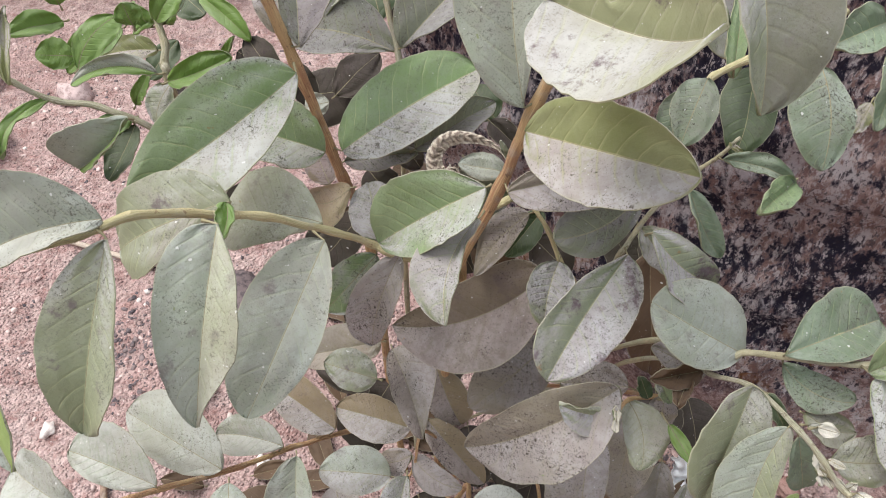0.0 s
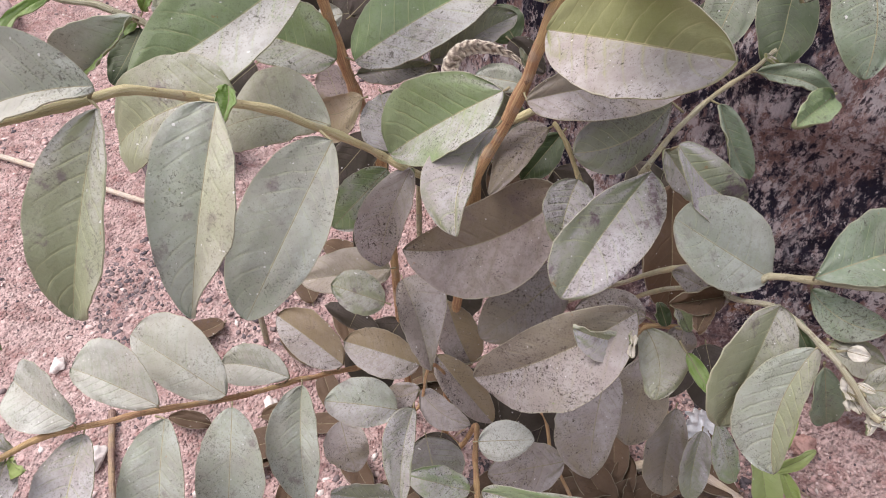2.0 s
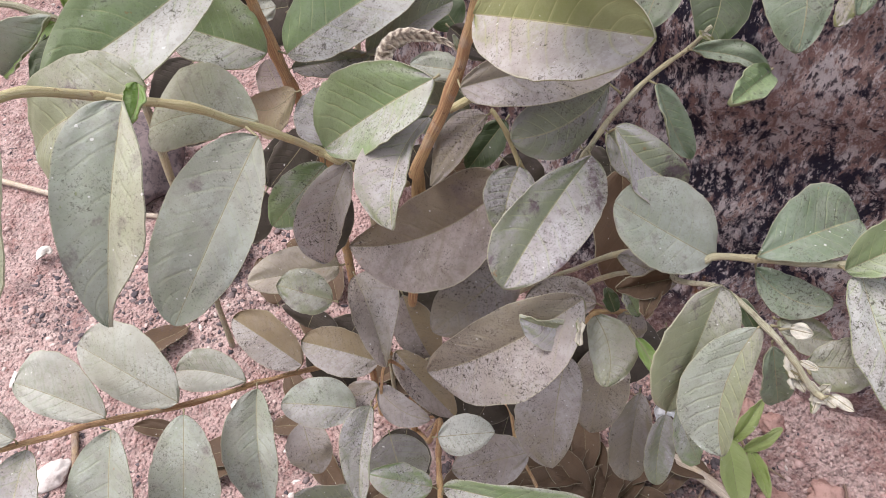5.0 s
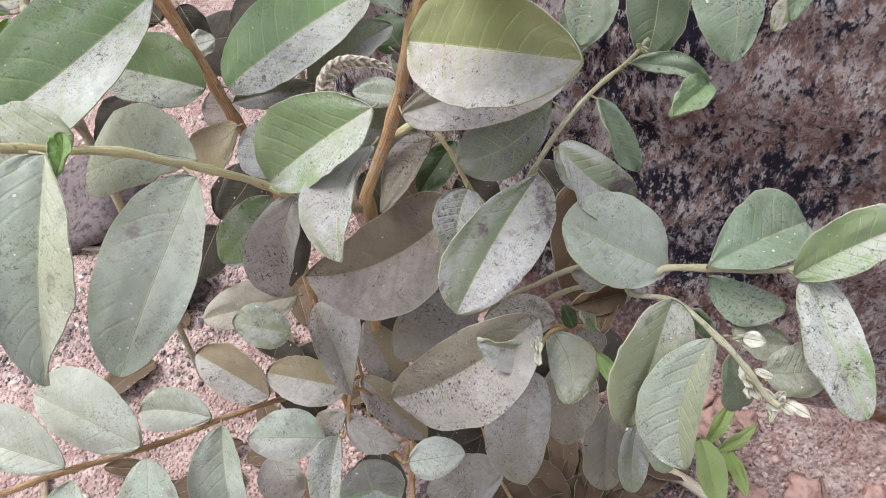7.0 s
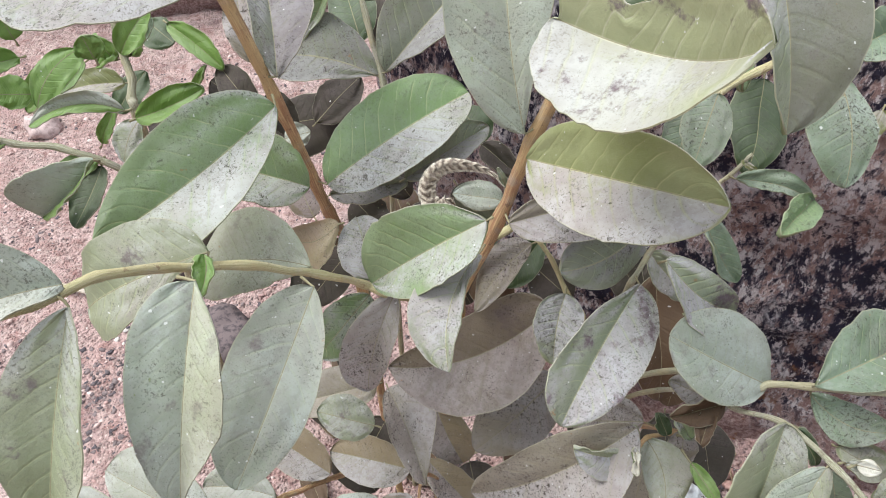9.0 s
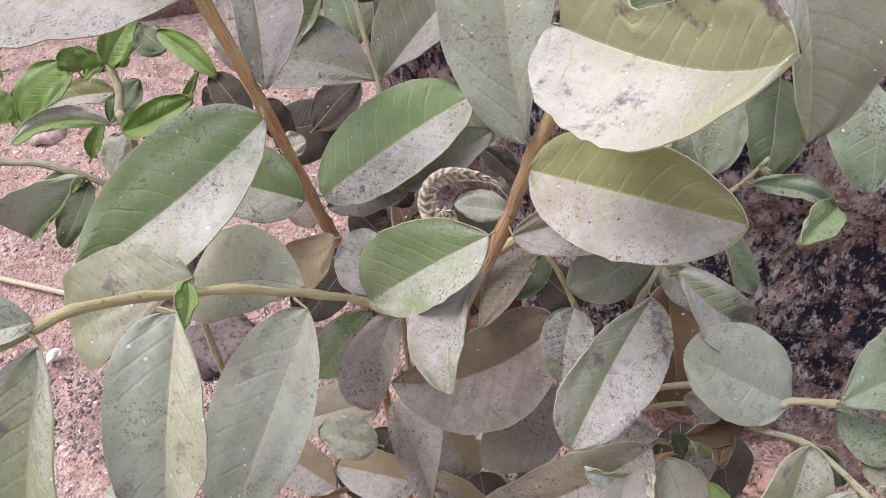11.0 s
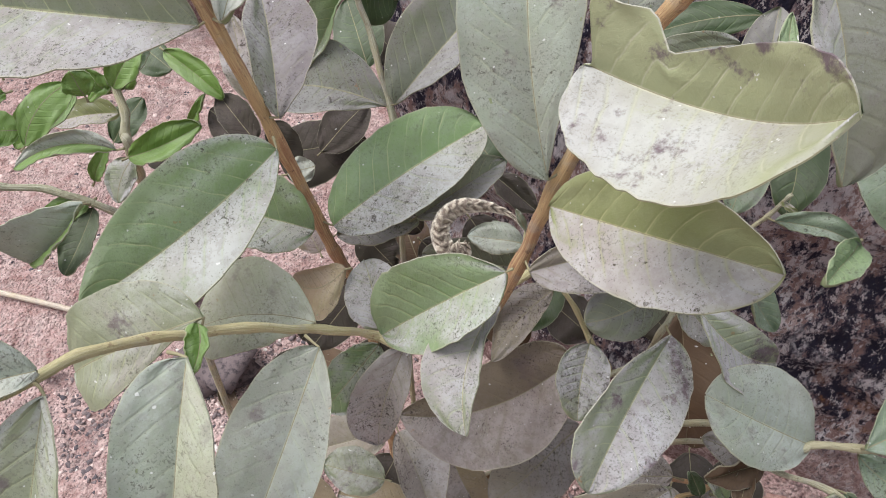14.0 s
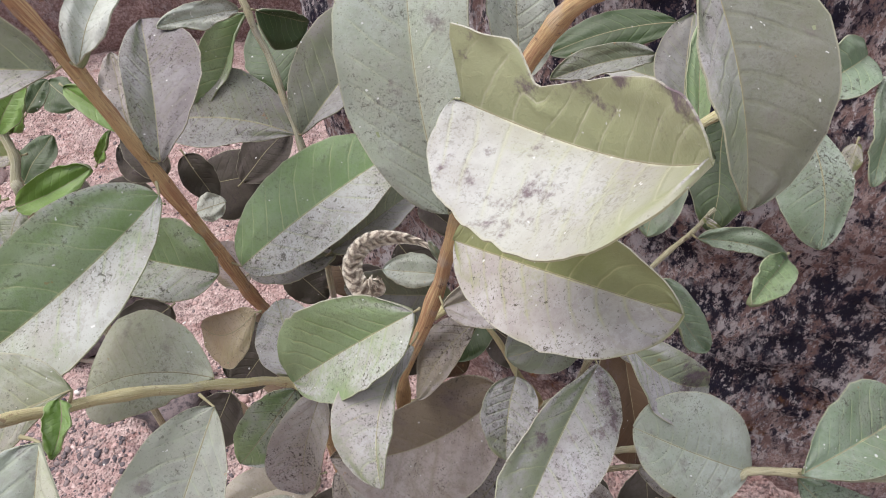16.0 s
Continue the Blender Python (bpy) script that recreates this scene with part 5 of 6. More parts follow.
leaf(twig_flower, (0.1799, 0.1416, 0.4687), (0.1804, 0.1363, 0.4697), 0.0021, 0.0021, -21, 159, petal, sag=0.06, stalk=(0.1809, 0.1353, 0.4748), name="petal")
leaf(twig_flower, (0.1836, 0.1603, 0.4730), (0.1918, 0.1556, 0.4757), 0.0040, 0.0040, -25, 129, petal, sag=0.06, stalk=(0.1697, 0.1545, 0.4817), name="petal")
leaf(twig_mid, (0.0980, 0.1953, 0.4303), (0.0965, 0.1804, 0.4252), 0.0025, 0.0025, 47, 137, petal, sag=0.06, stalk=(0.1012, 0.1960, 0.4182), name="petal")
# inner leaves added to fill gaps, most coloured as dark as the shade there
leaf(twig_base, (0.0809, 0.2904, 0.2070), (0.0514, 0.2525, 0.1653), 0.0269, 0.0269, 22, -158, gap_shade, sag=0.06)
leaf(twig_base, (0.0226, 0.2960, 0.1985), (0.0318, 0.2570, 0.1560), 0.0249, 0.0249, -8, 172, gap_shade, sag=0.06)
leaf(twig_base, (0.0847, 0.2682, 0.1648), (0.0644, 0.2243, 0.1185), 0.0278, 0.0278, 15, -165, gap_shade, sag=0.06, stalk=(0.0731, 0.2706, 0.1738))
leaf(twig_base, (-0.0083, 0.2535, 0.1533), (-0.0199, 0.2093, 0.1067), 0.0278, 0.0278, 9, -171, gap_shade, sag=0.06)
leaf(twig_base, (-0.0470, 0.3335, 0.2146), (-0.0794, 0.2989, 0.1753), 0.0253, 0.0253, 25, -155, gap_shade, sag=0.06)
leaf(twig_base, (0.1244, 0.2955, 0.2867), (0.1165, 0.2621, 0.2485), 0.0266, 0.0266, 8, -172, gap_shade, sag=0.06)
leaf(twig_base, (0.1777, 0.2986, 0.2640), (0.1750, 0.2600, 0.2217), 0.0252, 0.0252, 2, -178, gap_shade, sag=0.06)
leaf(twig_base, (-0.0909, 0.3284, 0.1853), (-0.0618, 0.2956, 0.1477), 0.0235, 0.0235, -24, 156, gap_shade, sag=0.06)
leaf(twig_base, (0.0519, 0.3333, 0.2650), (0.0705, 0.2895, 0.2189), 0.0261, 0.0261, -14, 166, gap_shade, sag=0.06)
leaf(twig_base, (0.2111, 0.3014, 0.2410), (0.2229, 0.2610, 0.1974), 0.0237, 0.0237, -11, 169, gap_shade, sag=0.06)
leaf(twig_base, (0.0052, 0.3525, 0.2797), (-0.0055, 0.3132, 0.2369), 0.0261, 0.0261, 9, -171, gap_shade, sag=0.06)
leaf(twig_base, (0.1074, 0.2878, 0.2303), (0.0983, 0.2398, 0.1809), 0.0284, 0.0284, 6, -174, gap_shade, sag=0.06)
leaf(stem_one, (-0.1475, 0.4036, 0.4382), (-0.1807, 0.3892, 0.4109), 0.0159, 0.0159, 37, -143, gap_shade, sag=0.06)
leaf(stem_one, (-0.1241, 0.3641, 0.4321), (-0.1592, 0.3562, 0.4103), 0.0160, 0.0160, 41, -139, gap_shade, sag=0.06)
leaf(stem_one, (-0.0725, 0.3620, 0.4068), (-0.1005, 0.3434, 0.3762), 0.0158, 0.0158, 33, -147, gap_shade, sag=0.06)
leaf(stem_one, (-0.0574, 0.4020, 0.4155), (-0.0357, 0.3885, 0.3920), 0.0156, 0.0156, -36, 144, gap_shade, sag=0.06)
leaf(stem_one, (-0.0158, 0.3814, 0.4265), (0.0099, 0.3683, 0.4036), 0.0142, 0.0142, -38, 142, gap_shade, sag=0.06)
leaf(stem_one, (0.0165, 0.3909, 0.4364), (0.0383, 0.3722, 0.4084), 0.0158, 0.0158, -33, 147, gap_shade, sag=0.06)
leaf(stem_one, (-0.0349, 0.3786, 0.3967), (-0.0218, 0.3558, 0.3648), 0.0165, 0.0165, -21, 159, gap_shade, sag=0.06)
leaf(stem_one, (0.0053, 0.3529, 0.4033), (0.0229, 0.3338, 0.3748), 0.0158, 0.0158, -29, 151, gap_shade, sag=0.06)
leaf(stem_one, (0.1227, 0.3468, 0.4046), (0.1466, 0.3273, 0.3760), 0.0158, 0.0158, -33, 147, gap_shade, sag=0.06)
leaf(stem_one, (0.1461, 0.3450, 0.4043), (0.1710, 0.3315, 0.3809), 0.0158, 0.0158, -39, 141, gap_shade, sag=0.06)
leaf(stem_one, (0.0696, 0.3580, 0.3849), (0.0979, 0.3434, 0.3608), 0.0181, 0.0181, -38, 142, gap_shade, sag=0.06)
leaf(stem_one, (-0.1175, 0.4195, 0.4868), (-0.1412, 0.4502, 0.5001), 0.0123, 0.0112, 35, -172, gap_shade, sag=0.06)
leaf(stem_one, (-0.1387, 0.4454, 0.4424), (-0.1763, 0.4640, 0.4448), 0.0124, 0.0142, 55, -142, gap_shade, sag=0.06)
leaf(stem_one, (-0.0832, 0.4506, 0.4484), (-0.0503, 0.4830, 0.4644), 0.0158, 0.0158, -29, 151, gap_shade, sag=0.06)
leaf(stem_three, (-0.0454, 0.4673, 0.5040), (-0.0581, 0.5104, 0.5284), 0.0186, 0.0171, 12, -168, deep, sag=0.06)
leaf(stem_three, (-0.0241, 0.4939, 0.4880), (-0.0456, 0.5159, 0.5069), 0.0172, 0.0157, 28, -152, gap_shade, sag=0.06)
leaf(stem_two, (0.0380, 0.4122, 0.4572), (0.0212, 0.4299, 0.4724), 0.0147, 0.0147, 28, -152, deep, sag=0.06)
leaf(stem_one, (-0.1926, 0.4634, 0.4304), (-0.2157, 0.4846, 0.4353), 0.0124, 0.0124, 31, -149, gap_shade, sag=0.06)
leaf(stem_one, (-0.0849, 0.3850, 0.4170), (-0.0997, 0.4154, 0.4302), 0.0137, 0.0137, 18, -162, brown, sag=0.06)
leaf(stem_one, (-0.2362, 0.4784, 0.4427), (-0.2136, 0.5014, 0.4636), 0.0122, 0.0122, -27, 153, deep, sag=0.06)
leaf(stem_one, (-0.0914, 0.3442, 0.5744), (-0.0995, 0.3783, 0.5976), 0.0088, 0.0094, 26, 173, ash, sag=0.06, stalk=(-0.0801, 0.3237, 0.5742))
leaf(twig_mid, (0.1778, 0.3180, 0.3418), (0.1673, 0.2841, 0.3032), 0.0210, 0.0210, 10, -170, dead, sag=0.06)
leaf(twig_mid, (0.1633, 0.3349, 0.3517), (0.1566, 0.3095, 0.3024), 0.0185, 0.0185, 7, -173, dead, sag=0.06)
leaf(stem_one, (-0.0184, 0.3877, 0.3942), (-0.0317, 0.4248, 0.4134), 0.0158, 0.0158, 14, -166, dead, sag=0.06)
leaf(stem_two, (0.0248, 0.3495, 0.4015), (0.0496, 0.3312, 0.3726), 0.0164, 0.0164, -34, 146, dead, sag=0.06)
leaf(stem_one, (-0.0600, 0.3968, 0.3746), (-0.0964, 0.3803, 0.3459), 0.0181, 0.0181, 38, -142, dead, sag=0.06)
# the young shoots behind
shoot_stem = branch("branch", [(-0.2299, 0.4308, -0.0195), (-0.1998, 0.4109, 0.3505), (-0.1758, 0.3800, 0.5101), (-0.1772, 0.3847, 0.5236), (-0.1767, 0.3934, 0.5331), (-0.1808, 0.4049, 0.5489), (-0.1814, 0.4122, 0.5621)], 0.0032, 0.002, bark_pale, sapling, "pale woody stem of a young sapling")
shoot_twig = branch("branch", [(-0.1966, 0.4117, 0.3964), (-0.1733, 0.3398, 0.5044), (-0.2052, 0.3422, 0.5235), (-0.2290, 0.3409, 0.5298), (-0.2469, 0.3404, 0.5431), (-0.2657, 0.3458, 0.5539)], 0.0022, 0.0014, bark_pale, sapling)
leaf(shoot_stem, (-0.1657, 0.3559, 0.5322), (-0.1259, 0.3638, 0.5451), 0.0102, 0.0105, -9, 109, fresh, sag=0.057, bow=0.0024, form=(0.52, 0.67, 0.63, 0.55))
leaf(shoot_stem, (-0.2101, 0.4142, 0.5311), (-0.2464, 0.3928, 0.5114), 0.0140, 0.0135, 48, -177, fresh, sag=0.06)
leaf(shoot_stem, (-0.2082, 0.4497, 0.4899), (-0.2546, 0.4507, 0.4828), 0.0117, 0.0096, 63, -170, olive, sag=0.054, bow=0.0015, form=(0.40, 0.78, 0.53, 0.62))
leaf(shoot_stem, (-0.1677, 0.3514, 0.5414), (-0.2133, 0.3379, 0.5440), 0.0079, 0.0072, 73, 183, pale, sag=0.062, bow=0.0065, form=(0.44, 0.66, 0.73, 0.40), other=fresh)
leaf(shoot_stem, (-0.1748, 0.4726, 0.5200), (-0.1367, 0.4432, 0.5024), 0.0083, 0.0106, 3, 111, fresh, sag=0.049, bow=-0.0012, form=(0.57, 0.62, 0.62, 0.55))
leaf(shoot_stem, (-0.1652, 0.4468, 0.4803), (-0.1498, 0.4501, 0.5017), 0.0050, 0.0046, -8, 108, fresh, sag=0.058, bow=0.0020, form=(0.55, 0.60, 0.54, 0.61))
leaf(shoot_stem, (-0.1688, 0.3646, 0.5236), (-0.1801, 0.3514, 0.5041), 0.0120, 0.0085, 12, -167, dusty, sag=0.059, bow=0.0014, stalk=(-0.1744, 0.3785, 0.5238), form=(0.53, 0.64, 0.55, 0.60))
leaf(shoot_stem, (-0.1769, 0.4056, 0.5399), (-0.1655, 0.4083, 0.5559), 0.0059, 0.0059, -26, 93, fresh, sag=0.06, stalk=(-0.1791, 0.4003, 0.5422))
leaf(shoot_stem, (-0.1806, 0.4053, 0.5462), (-0.1977, 0.4010, 0.5354), 0.0063, 0.0051, 43, -168, fresh, sag=0.06, stalk=(-0.1806, 0.4041, 0.5476))
leaf(shoot_stem, (-0.2032, 0.5113, 0.4992), (-0.1813, 0.4898, 0.4941), 0.0155, 0.0109, -30, 150, deep, sag=0.06)
leaf(shoot_twig, (-0.1818, 0.3251, 0.5295), (-0.2164, 0.3124, 0.5013), 0.0269, 0.0115, 84, 162, silver, sag=0.058, bow=-0.0039, stalk=(-0.1831, 0.3357, 0.5193), form=(0.76, 0.28, 0.54, 0.61), other=fresh)
leaf(shoot_twig, (-0.1879, 0.3409, 0.5113), (-0.1989, 0.3070, 0.4974), 0.0102, 0.0101, 22, 157, deep, sag=0.052, bow=-0.0025, stalk=(-0.1863, 0.3366, 0.5203), form=(0.54, 0.61, 0.55, 0.60))
leaf(shoot_twig, (-0.2317, 0.3408, 0.5311), (-0.2511, 0.3027, 0.5187), 0.0047, 0.0054, 53, 171, fresh, sag=0.06, bow=0.0072, stalk=(-0.2323, 0.3407, 0.5316))
leaf(shoot_twig, (-0.2316, 0.3892, 0.5522), (-0.2539, 0.3655, 0.5584), 0.0100, 0.0081, 70, -166, fresh, sag=0.06)
leaf(shoot_twig, (-0.2356, 0.3898, 0.5266), (-0.2545, 0.3819, 0.5330), 0.0122, 0.0093, 46, -134, fresh, sag=0.06)
leaf(shoot_twig, (-0.2249, 0.3711, 0.5308), (-0.2014, 0.3958, 0.5517), 0.0115, 0.0095, -37, 146, fresh, sag=0.061, bow=-0.0039, form=(0.52, 0.39, 0.52, 0.50))
leaf(shoot_twig, (-0.2340, 0.3971, 0.5588), (-0.2354, 0.3979, 0.5726), 0.0077, 0.0077, 41, -139, fresh, sag=0.06)
leaf(shoot_twig, (-0.2469, 0.3351, 0.5460), (-0.2492, 0.3696, 0.5749), 0.0055, 0.0046, 38, 137, olive, sag=0.06, stalk=(-0.2469, 0.3404, 0.5431))
leaf(shoot_twig, (-0.2002, 0.3743, 0.5005), (-0.1881, 0.3815, 0.5196), 0.0061, 0.0052, -12, 106, fresh, sag=0.06)
leaf(shoot_stem, (-0.1806, 0.3698, 0.5620), (-0.1827, 0.3708, 0.5759), 0.0086, 0.0079, 45, -135, fresh, sag=0.06)
leaf(shoot_stem, (-0.1777, 0.3954, 0.5481), (-0.1573, 0.4070, 0.5723), 0.0101, 0.0090, -21, 111, fresh, sag=0.06, stalk=(-0.1795, 0.4013, 0.5436))
leaf(shoot_stem, (-0.1847, 0.4014, 0.5397), (-0.1939, 0.4050, 0.5554), 0.0056, 0.0056, 72, -141, fresh, sag=0.06, stalk=(-0.1791, 0.4003, 0.5422))
leaf(shoot_stem, (-0.1887, 0.3422, 0.5152), (-0.2145, 0.3351, 0.5077), 0.0083, 0.0083, 63, -167, fresh, sag=0.06)
leaf(shoot_stem, (-0.2031, 0.4707, 0.5057), (-0.1884, 0.4847, 0.5185), 0.0072, 0.0072, -9, 137, deep, sag=0.06)
# the seedling in the red soil
seedling_stem = branch("branch", [(0.3600, 0.2850, -0.0100), (0.3366, 0.2672, 0.0386), (0.3211, 0.2732, 0.0684)], 0.0016, 0.001, bark_green, seedling)
leaf(seedling_stem, (0.3047, 0.2672, 0.0764), (0.3354, 0.2977, 0.1124), 0.0084, 0.0097, 6, 124, lime, sag=0.06, stalk=(0.3211, 0.2732, 0.0684))
leaf(seedling_stem, (0.3144, 0.2575, 0.0815), (0.3437, 0.2663, 0.1136), 0.0077, 0.0077, -4, 114, lime, sag=0.06, stalk=(0.3211, 0.2732, 0.0684))
leaf(seedling_stem, (0.3215, 0.2574, 0.0815), (0.3250, 0.2108, 0.0835), 0.0089, 0.0089, 18, 136, lime, sag=0.06, stalk=(0.3211, 0.2732, 0.0684))
leaf(seedling_stem, (0.2903, 0.2598, 0.1084), (0.2945, 0.2004, 0.0881), 0.0160, 0.0160, 26, 144, lime, sag=0.06)


# ---- things on the soil ----
def lump(rng, radius, flat=0.7, rough=0.28, sub=1):
    bm = bmesh.new()
    bmesh.ops.create_icosphere(bm, subdivisions=sub, radius=1.0)
    off = Vector((rng.uniform(0, 90), rng.uniform(0, 90), rng.uniform(0, 90)))
    stretch = Vector((rng.uniform(0.75, 1.3), rng.uniform(0.75, 1.2), flat * rng.uniform(0.7, 1.15)))
    turn = Euler((rng.uniform(-0.4, 0.4), rng.uniform(-0.4, 0.4), rng.uniform(0, 6.28))).to_matrix()
    for v in bm.verts:
        d = v.co.normalized()
        r = 1 + rough * noise.noise(off + d * 1.4) + 0.4 * rough * noise.noise(off + d * 4)
        c = Vector((d.x * stretch.x, d.y * stretch.y, d.z * stretch.z)) * r * radius
        v.co = turn @ c
    verts = [tuple(v.co) for v in bm.verts]
    faces = [tuple(v.index for v in f.verts) for f in bm.faces]
    bm.free()
    return verts, faces


def in_front_of_wall(x, y):
    return y < 0.595 - 0.703 * x - 0.03 or x < -0.14


def gravel(name, count, sizes, material, label, seed, patchy, zone):
    """Loose grit pressed into the soil."""
    rng = random.Random(seed)
    kinds = [lump(rng, 1.0, 0.65, 0.95) for _ in range(12)]
    verts, faces, made = [], [], 0
    while made < count:
        x, y = rng.uniform(*zone[0]), rng.uniform(*zone[1])
        if not in_front_of_wall(x, y) or noise.noise(Vector((x * 7, y * 7, seed))) + rng.uniform(-0.35, 0.35) < patchy:
            continue
        r = sizes[0] + (sizes[1] - sizes[0]) * rng.random() ** 2.2
        kv, kf = kinds[rng.randrange(12)]
        spin = Euler((rng.uniform(-0.5, 0.5), rng.uniform(-0.5, 0.5), rng.uniform(0, 6.28))).to_matrix()
        at = Vector((x, y, soil_height(x, y) - r * rng.uniform(0.0, 0.35)))
        k = len(verts)
        verts += [tuple(at + spin @ (Vector(v) * r)) for v in kv]
        faces += [tuple(k + i for i in f) for f in kf]
        made += 1
    return tagged(mesh_object(name, verts, faces, [material]), label, "gravel", kind="stuff")


def stone(x, y, radius, material, label, seed, flat=0.7, name="stone", sunk=0.3):
    verts, faces = lump(random.Random(seed), radius, flat, 0.7 if name == "clod" else 0.55, 3)
    ob = mesh_object(name, verts, faces, [material])
    ob.location = (x, y, soil_height(x, y) + radius * flat * (1 - sunk) * 0.8)
    return tagged(ob, label, "stone", "stones on the soil")


def stick(points, thick, thin, material, label, name="stick"):
    line = smooth_line(points, 10)
    verts, faces = tube(line, np.linspace(thick, thin, len(line)), 8)
    return tagged(mesh_object(name, verts, faces, [material], uv=tube_uv(line, 8)), label, "stick")


def snail_shell(x, y, size, turn, label):
    """A coiled shell lying on its side, its mouth open."""
    verts, faces, rings, sides = [], [], 60, 12
    for i in range(rings):
        g = i / rings * 2 * math.pi * 2.6
        grow = math.exp(0.30 * (g - 2 * math.pi * 2.6))
        c = Vector((math.cos(g), math.sin(g), 0.9 * (1 - grow) / 1.0)) * size * 0.55 * grow + Vector((0, 0, size * 0.35 * (1 - grow)))
        out = Vector((math.cos(g), math.sin(g), 0))
        for j in range(sides):
            a = 2 * math.pi * j / sides
            verts.append(tuple(c + (out * math.cos(a) + Vector((0, 0, 1)) * math.sin(a)) * size * 0.50 * grow))
    for i in range(rings - 1):
        for j in range(sides):
            k = i * sides
            faces.append((k + j, k + (j + 1) % sides, k + sides + (j + 1) % sides, k + sides + j))
    ob = mesh_object("snail_shell", verts, faces, [shell_white])
    ob.matrix_world = pose(x, y, soil_height(x, y) + size * 0.45, 35, 20, turn)
    return tagged(ob, label, "shell")


def on_soil(x, y, up=0.0):
    return (x, y, soil_height(x, y) + up)


gravel("gravel", 5600, (0.0008, 0.0050), pebble, "pinkish grit and small pebbles on the soil", 3, -0.08, ((-0.95, 0.62), (0.05, 1.25)))
gravel("gravel", 3600, (0.0009, 0.0046), pebble_dark, "dark grey grit scattered over the soil", 5, -0.05, ((-0.95, 0.62), (0.05, 1.2)))
gravel("gravel", 800, (0.0011, 0.0052), pebble_dark, "charcoal-dark grit strewn beside the shrub", 6, -0.02, ((-0.50, -0.18), (0.42, 0.64)))
gravel("gravel", 3000, (0.0008, 0.0042), pebble, "crumbs of red earth at the foot of the wall", 9, -0.5, ((0.2, 0.66), (0.0, 0.42)))
gravel("gravel", 420, (0.0012, 0.0052), chalk, "whitish chips scattered over the soil", 8, -0.1, ((-0.95, 0.55), (0.05, 1.2)))

stone(-0.765, 0.875, 0.050, pinkstone, "rounded reddish stone half sunk in the soil", 11, 0.85)
stone(-0.645, 1.02, 0.034, pinkstone, "reddish stone lying on bare soil", 12)
stone(-0.83, 1.06, 0.040, pinkstone, "reddish stone lying on bare soil", 19)
stone(-0.472, 0.388, 0.0095, chalk, "small whitish stone chip on red soil", 13, 0.6)
stone(-0.208, 0.347, 0.0085, chalk, "small whitish stone chip on red soil", 14, 0.6)
stone(-0.394, 0.272, 0.016, chalk, "broken pale stone on red soil", 15, 0.7)
stone(-0.339, 0.286, 0.012, chalk, "broken pale stone on red soil", 16, 0.7)
stone(-0.40, 0.725, 0.070, darkrock, "dark craggy stone under the shrub", 17, 0.6)
stone(-0.28, 0.56, 0.046, darkrock, "dark craggy stone under the shrub", 18, 0.6)
stone(0.455, 0.20, 0.014, chalk, "small whitish stone chip near the wall", 24, 0.6)
rng_clods = random.Random(31)
for i in range(22):
    x = 0.30 + 0.30 * rng_clods.random()
    y = 0.595 - 0.703 * x - 0.035 - 0.09 * rng_clods.random() ** 1.6
    stone(x, y, rng_clods.uniform(0.006, 0.016), redstone, "crumbling clod of red earth by the wall", 40 + i, rng_clods.uniform(0.6, 0.85), "clod", 0.45)
snail_shell(-0.496, 0.573, 0.017, 40, "small empty cream snail shell on red soil")
stick([on_soil(-0.80, 0.757, 0.006), on_soil(-0.695, 0.727, 0.008), on_soil(-0.56, 0.686, 0.008), on_soil(-0.437, 0.648, 0.006), on_soil(-0.36, 0.628, 0.004)], 0.0042, 0.0036, straw, "pale dry straw lying on red soil", "straw")
stick([on_soil(0.085, 0.245, 0.006), on_soil(0.145, 0.272, 0.008), on_soil(0.211, 0.291, 0.009), on_soil(0.235, 0.298, 0.008)], 0.0065, 0.0058, straw, "thick pale dry stick under the shrub")
stick([on_soil(0.235, 0.305, 0.010), on_soil(0.273, 0.277, 0.010), on_soil(0.317, 0.234, 0.009), on_soil(0.37, 0.175, 0.006)], 0.0068, 0.006, straw, "thick pale dry stick under the shrub")
stick([on_soil(-0.385, 0.33, 0.004), on_soil(-0.37, 0.28, 0.006), on_soil(-0.35, 0.22, 0.004)], 0.0040, 0.0032, deadwood, "thin brown dead twig on the soil")
rng_twigs = random.Random(77)
for i in range(60):
    x, y = rng_twigs.uniform(0.02, 0.42), rng_twigs.uniform(0.12, 0.36)
    if not in_front_of_wall(x, y):
        continue
    g, size = rng_twigs.uniform(0, 6.28), rng_twigs.uniform(0.025, 0.07)
    stick([on_soil(x, y, 0.003), on_soil(x + 0.5 * size * math.cos(g), y + 0.5 * size * math.sin(g), rng_twigs.uniform(0.004, 0.012)), on_soil(x + size * math.cos(g + 0.3), y + size * math.sin(g + 0.3), 0.003)], 0.0016, 0.0009, deadwood, "thin dark dead twig in the litter", "dead_twig")


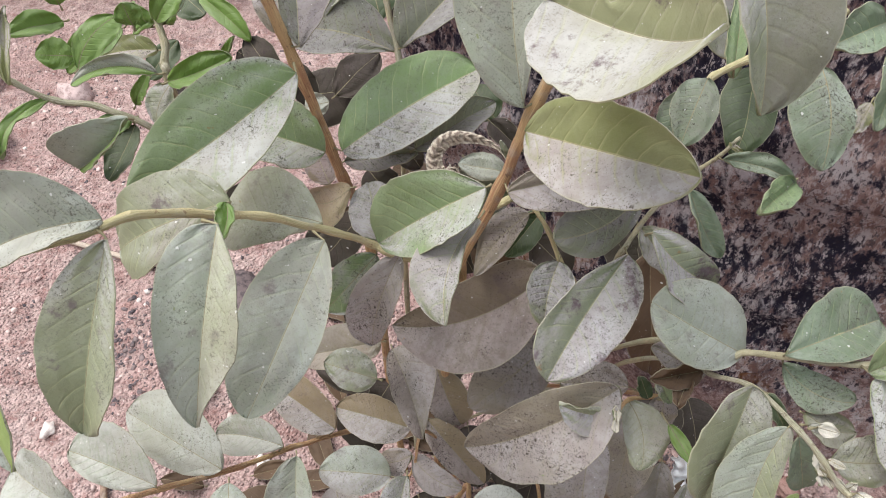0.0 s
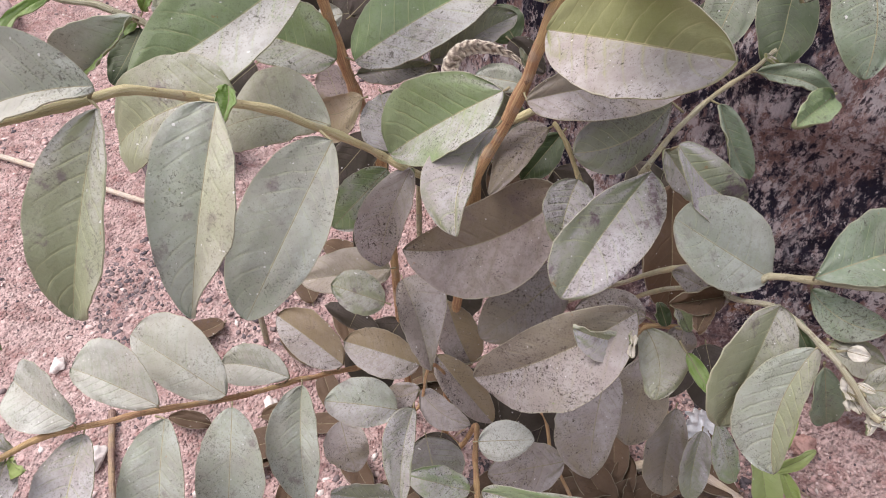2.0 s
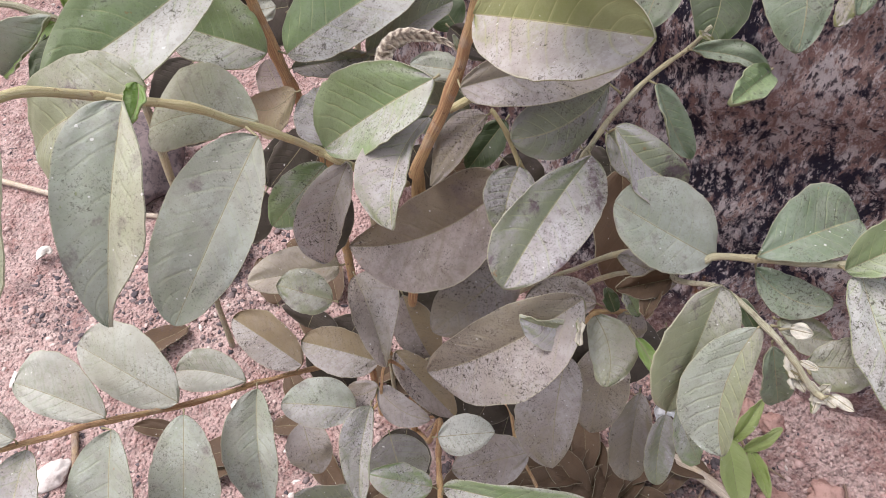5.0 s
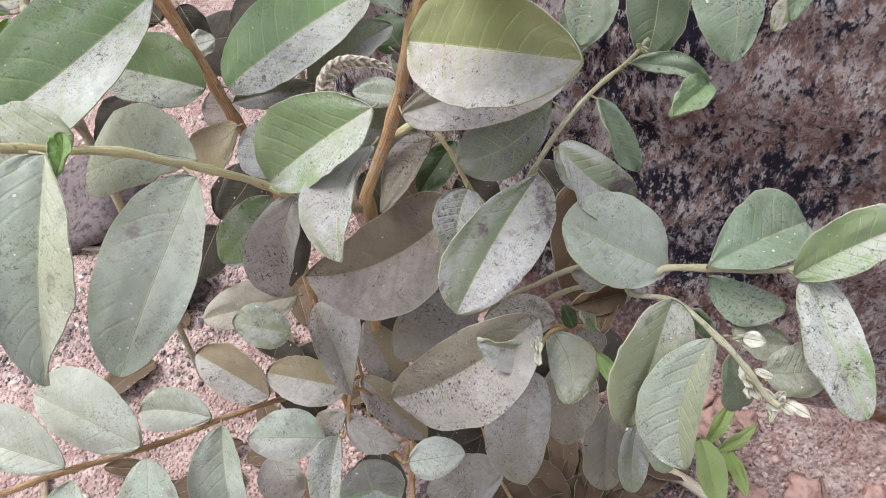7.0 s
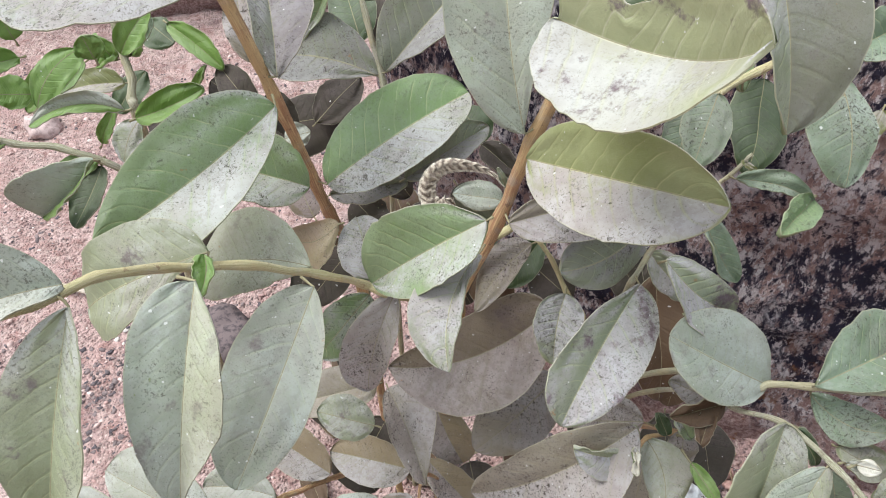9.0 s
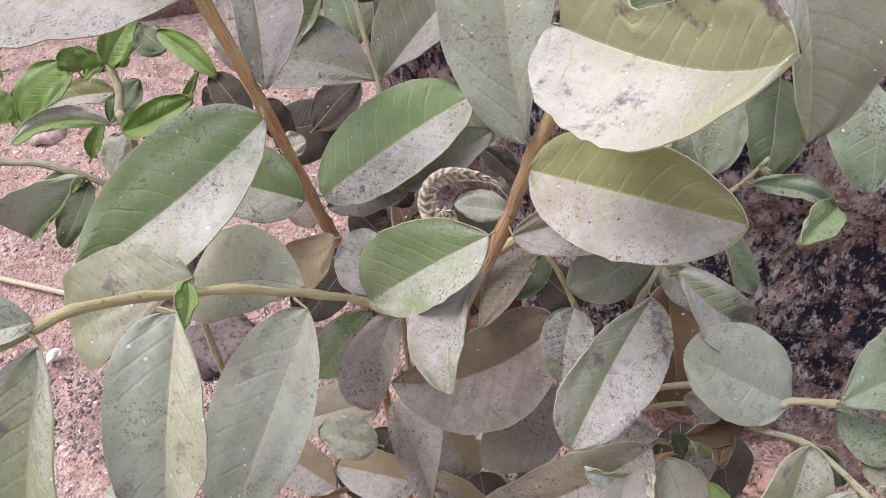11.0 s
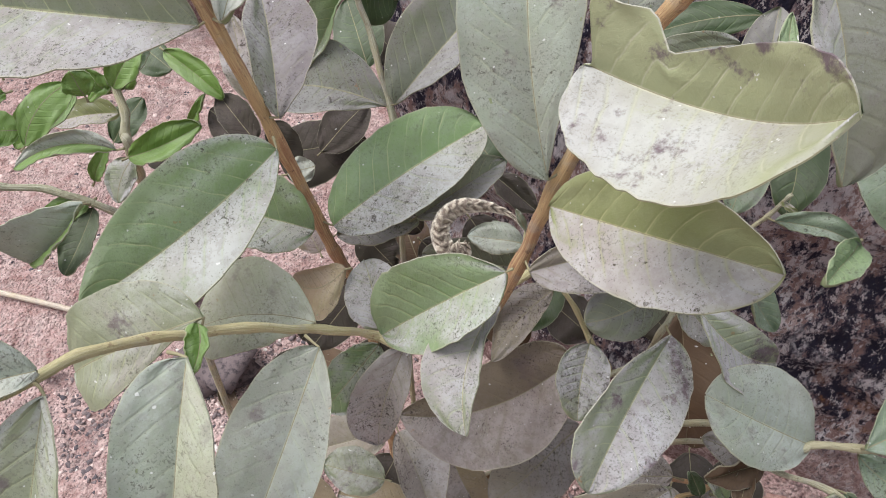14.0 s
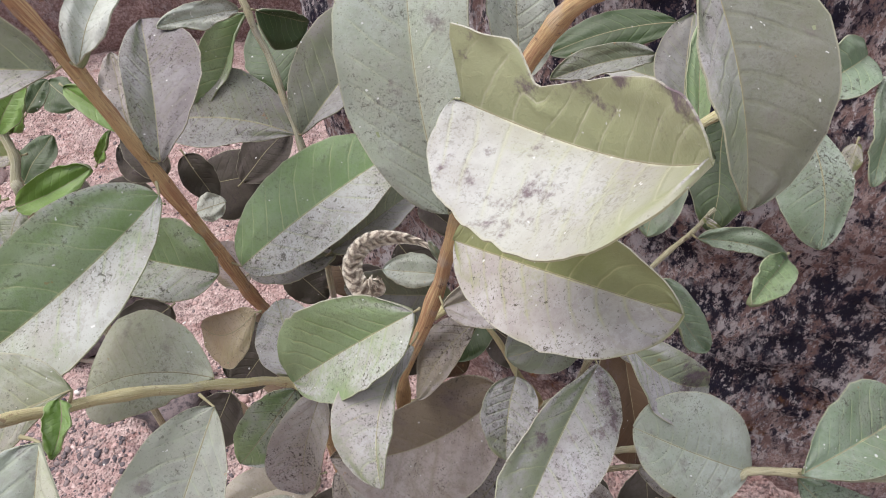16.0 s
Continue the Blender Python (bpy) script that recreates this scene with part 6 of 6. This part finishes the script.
def crumpled_scrap(x, y, turn, wide, tall):
    """A crumpled strip of thin white plastic caught in the litter."""
    verts, faces, cols, rows = [], [], 14, 20
    for i in range(rows + 1):
        for j in range(cols + 1):
            u, v = j / cols - 0.5, i / rows
            p = Vector((u * 5, v * 6, 2.0))
            verts.append((u * wide + 0.006 * noise.noise(p), 0.010 * noise.noise(p * 1.3 + Vector((7, 0, 0))) + 0.02 * v, v * tall + 0.004 * noise.noise(p * 2)))
    low = len(verts)
    verts += [(a, b + 0.0006, c) for a, b, c in verts]
    n = cols + 1
    for i in range(rows):
        for j in range(cols):
            q = (i * n + j, i * n + j + 1, (i + 1) * n + j + 1, (i + 1) * n + j)
            faces += [q, tuple(low + c for c in reversed(q))]
    ring = [i * n for i in range(rows + 1)] + [rows * n + j for j in range(1, n)] + [i * n + cols for i in range(rows - 1, -1, -1)] + list(range(cols - 1, 0, -1))
    for p, q in zip(ring, ring[1:] + ring[:1]):
        faces.append((p, low + p, low + q, q))
    ob = mesh_object("plastic_scrap", verts, faces, [plastic])
    ob.matrix_world = pose(x, y, soil_height(x, y) - 0.002, -12, 4, turn)
    return tagged(ob, "crumpled scrap of white plastic in the leaf litter", "litter")


crumpled_scrap(0.272, 0.302, 20, 0.035, 0.062)


def fallen_leaves(count, seed, middle=(-0.02, 0.30), least=0.05, most=0.30):
    """Withered leaves lying on the soil under the shrub."""
    rng = random.Random(seed)
    made = 0
    while made < count:
        g, r = rng.uniform(0, 6.28), least + (most - least) * rng.random()
        x, y = middle[0] + r * 1.1 * math.cos(g), middle[1] + r * math.sin(g)
        if not in_front_of_wall(x + 0.03, y + 0.03):
            continue
        turn, size = rng.uniform(0, 6.28), rng.uniform(0.045, 0.085)
        ex, ey = x + size * math.cos(turn), y + size * math.sin(turn)
        if not in_front_of_wall(ex + 0.02, ey + 0.02):
            continue
        ob = leaf(None, on_soil(x, y, 0.006), on_soil(ex, ey, 0.006 + rng.uniform(0, 0.012)), size * 0.25, size * 0.25, rng.uniform(5, 40), 180 - rng.uniform(5, 40), dead, sag=rng.uniform(0.02, 0.10), name="fallen_leaf")
        tagged(ob, "withered brown leaf fallen on the soil", "leaf", "fallen leaves")
        made += 1


fallen_leaves(58, 4)
fallen_leaves(26, 9, (0.17, 0.24), 0.0, 0.11)


def weed_tuft(x, y, seed):
    """A few young green blades pushing out of the grit."""
    rng = random.Random(seed)
    z = soil_height(x, y)
    tuft = plant("weed", (x, y, z), "small tuft of fresh green weed in dark grit", "weed")
    for i in range(7):
        g, size = rng.uniform(0, 6.28), rng.uniform(0.022, 0.045)
        foot = (x + 0.004 * math.cos(g), y + 0.004 * math.sin(g), z - 0.001)
        tip = (x + 0.6 * size * math.cos(g), y + 0.6 * size * math.sin(g), z + 0.85 * size)
        leaf(tuft, foot, tip, 0.0035, 0.0035, 12, 168, lime, sag=0.12)


weed_tuft(-0.298, 0.552, 4)
gravel("gravel", 2600, (0.0012, 0.0060), pebble_dark, "dark crumbs of leaf litter under the shrub", 12, -0.35, ((0.02, 0.34), (0.16, 0.38)))
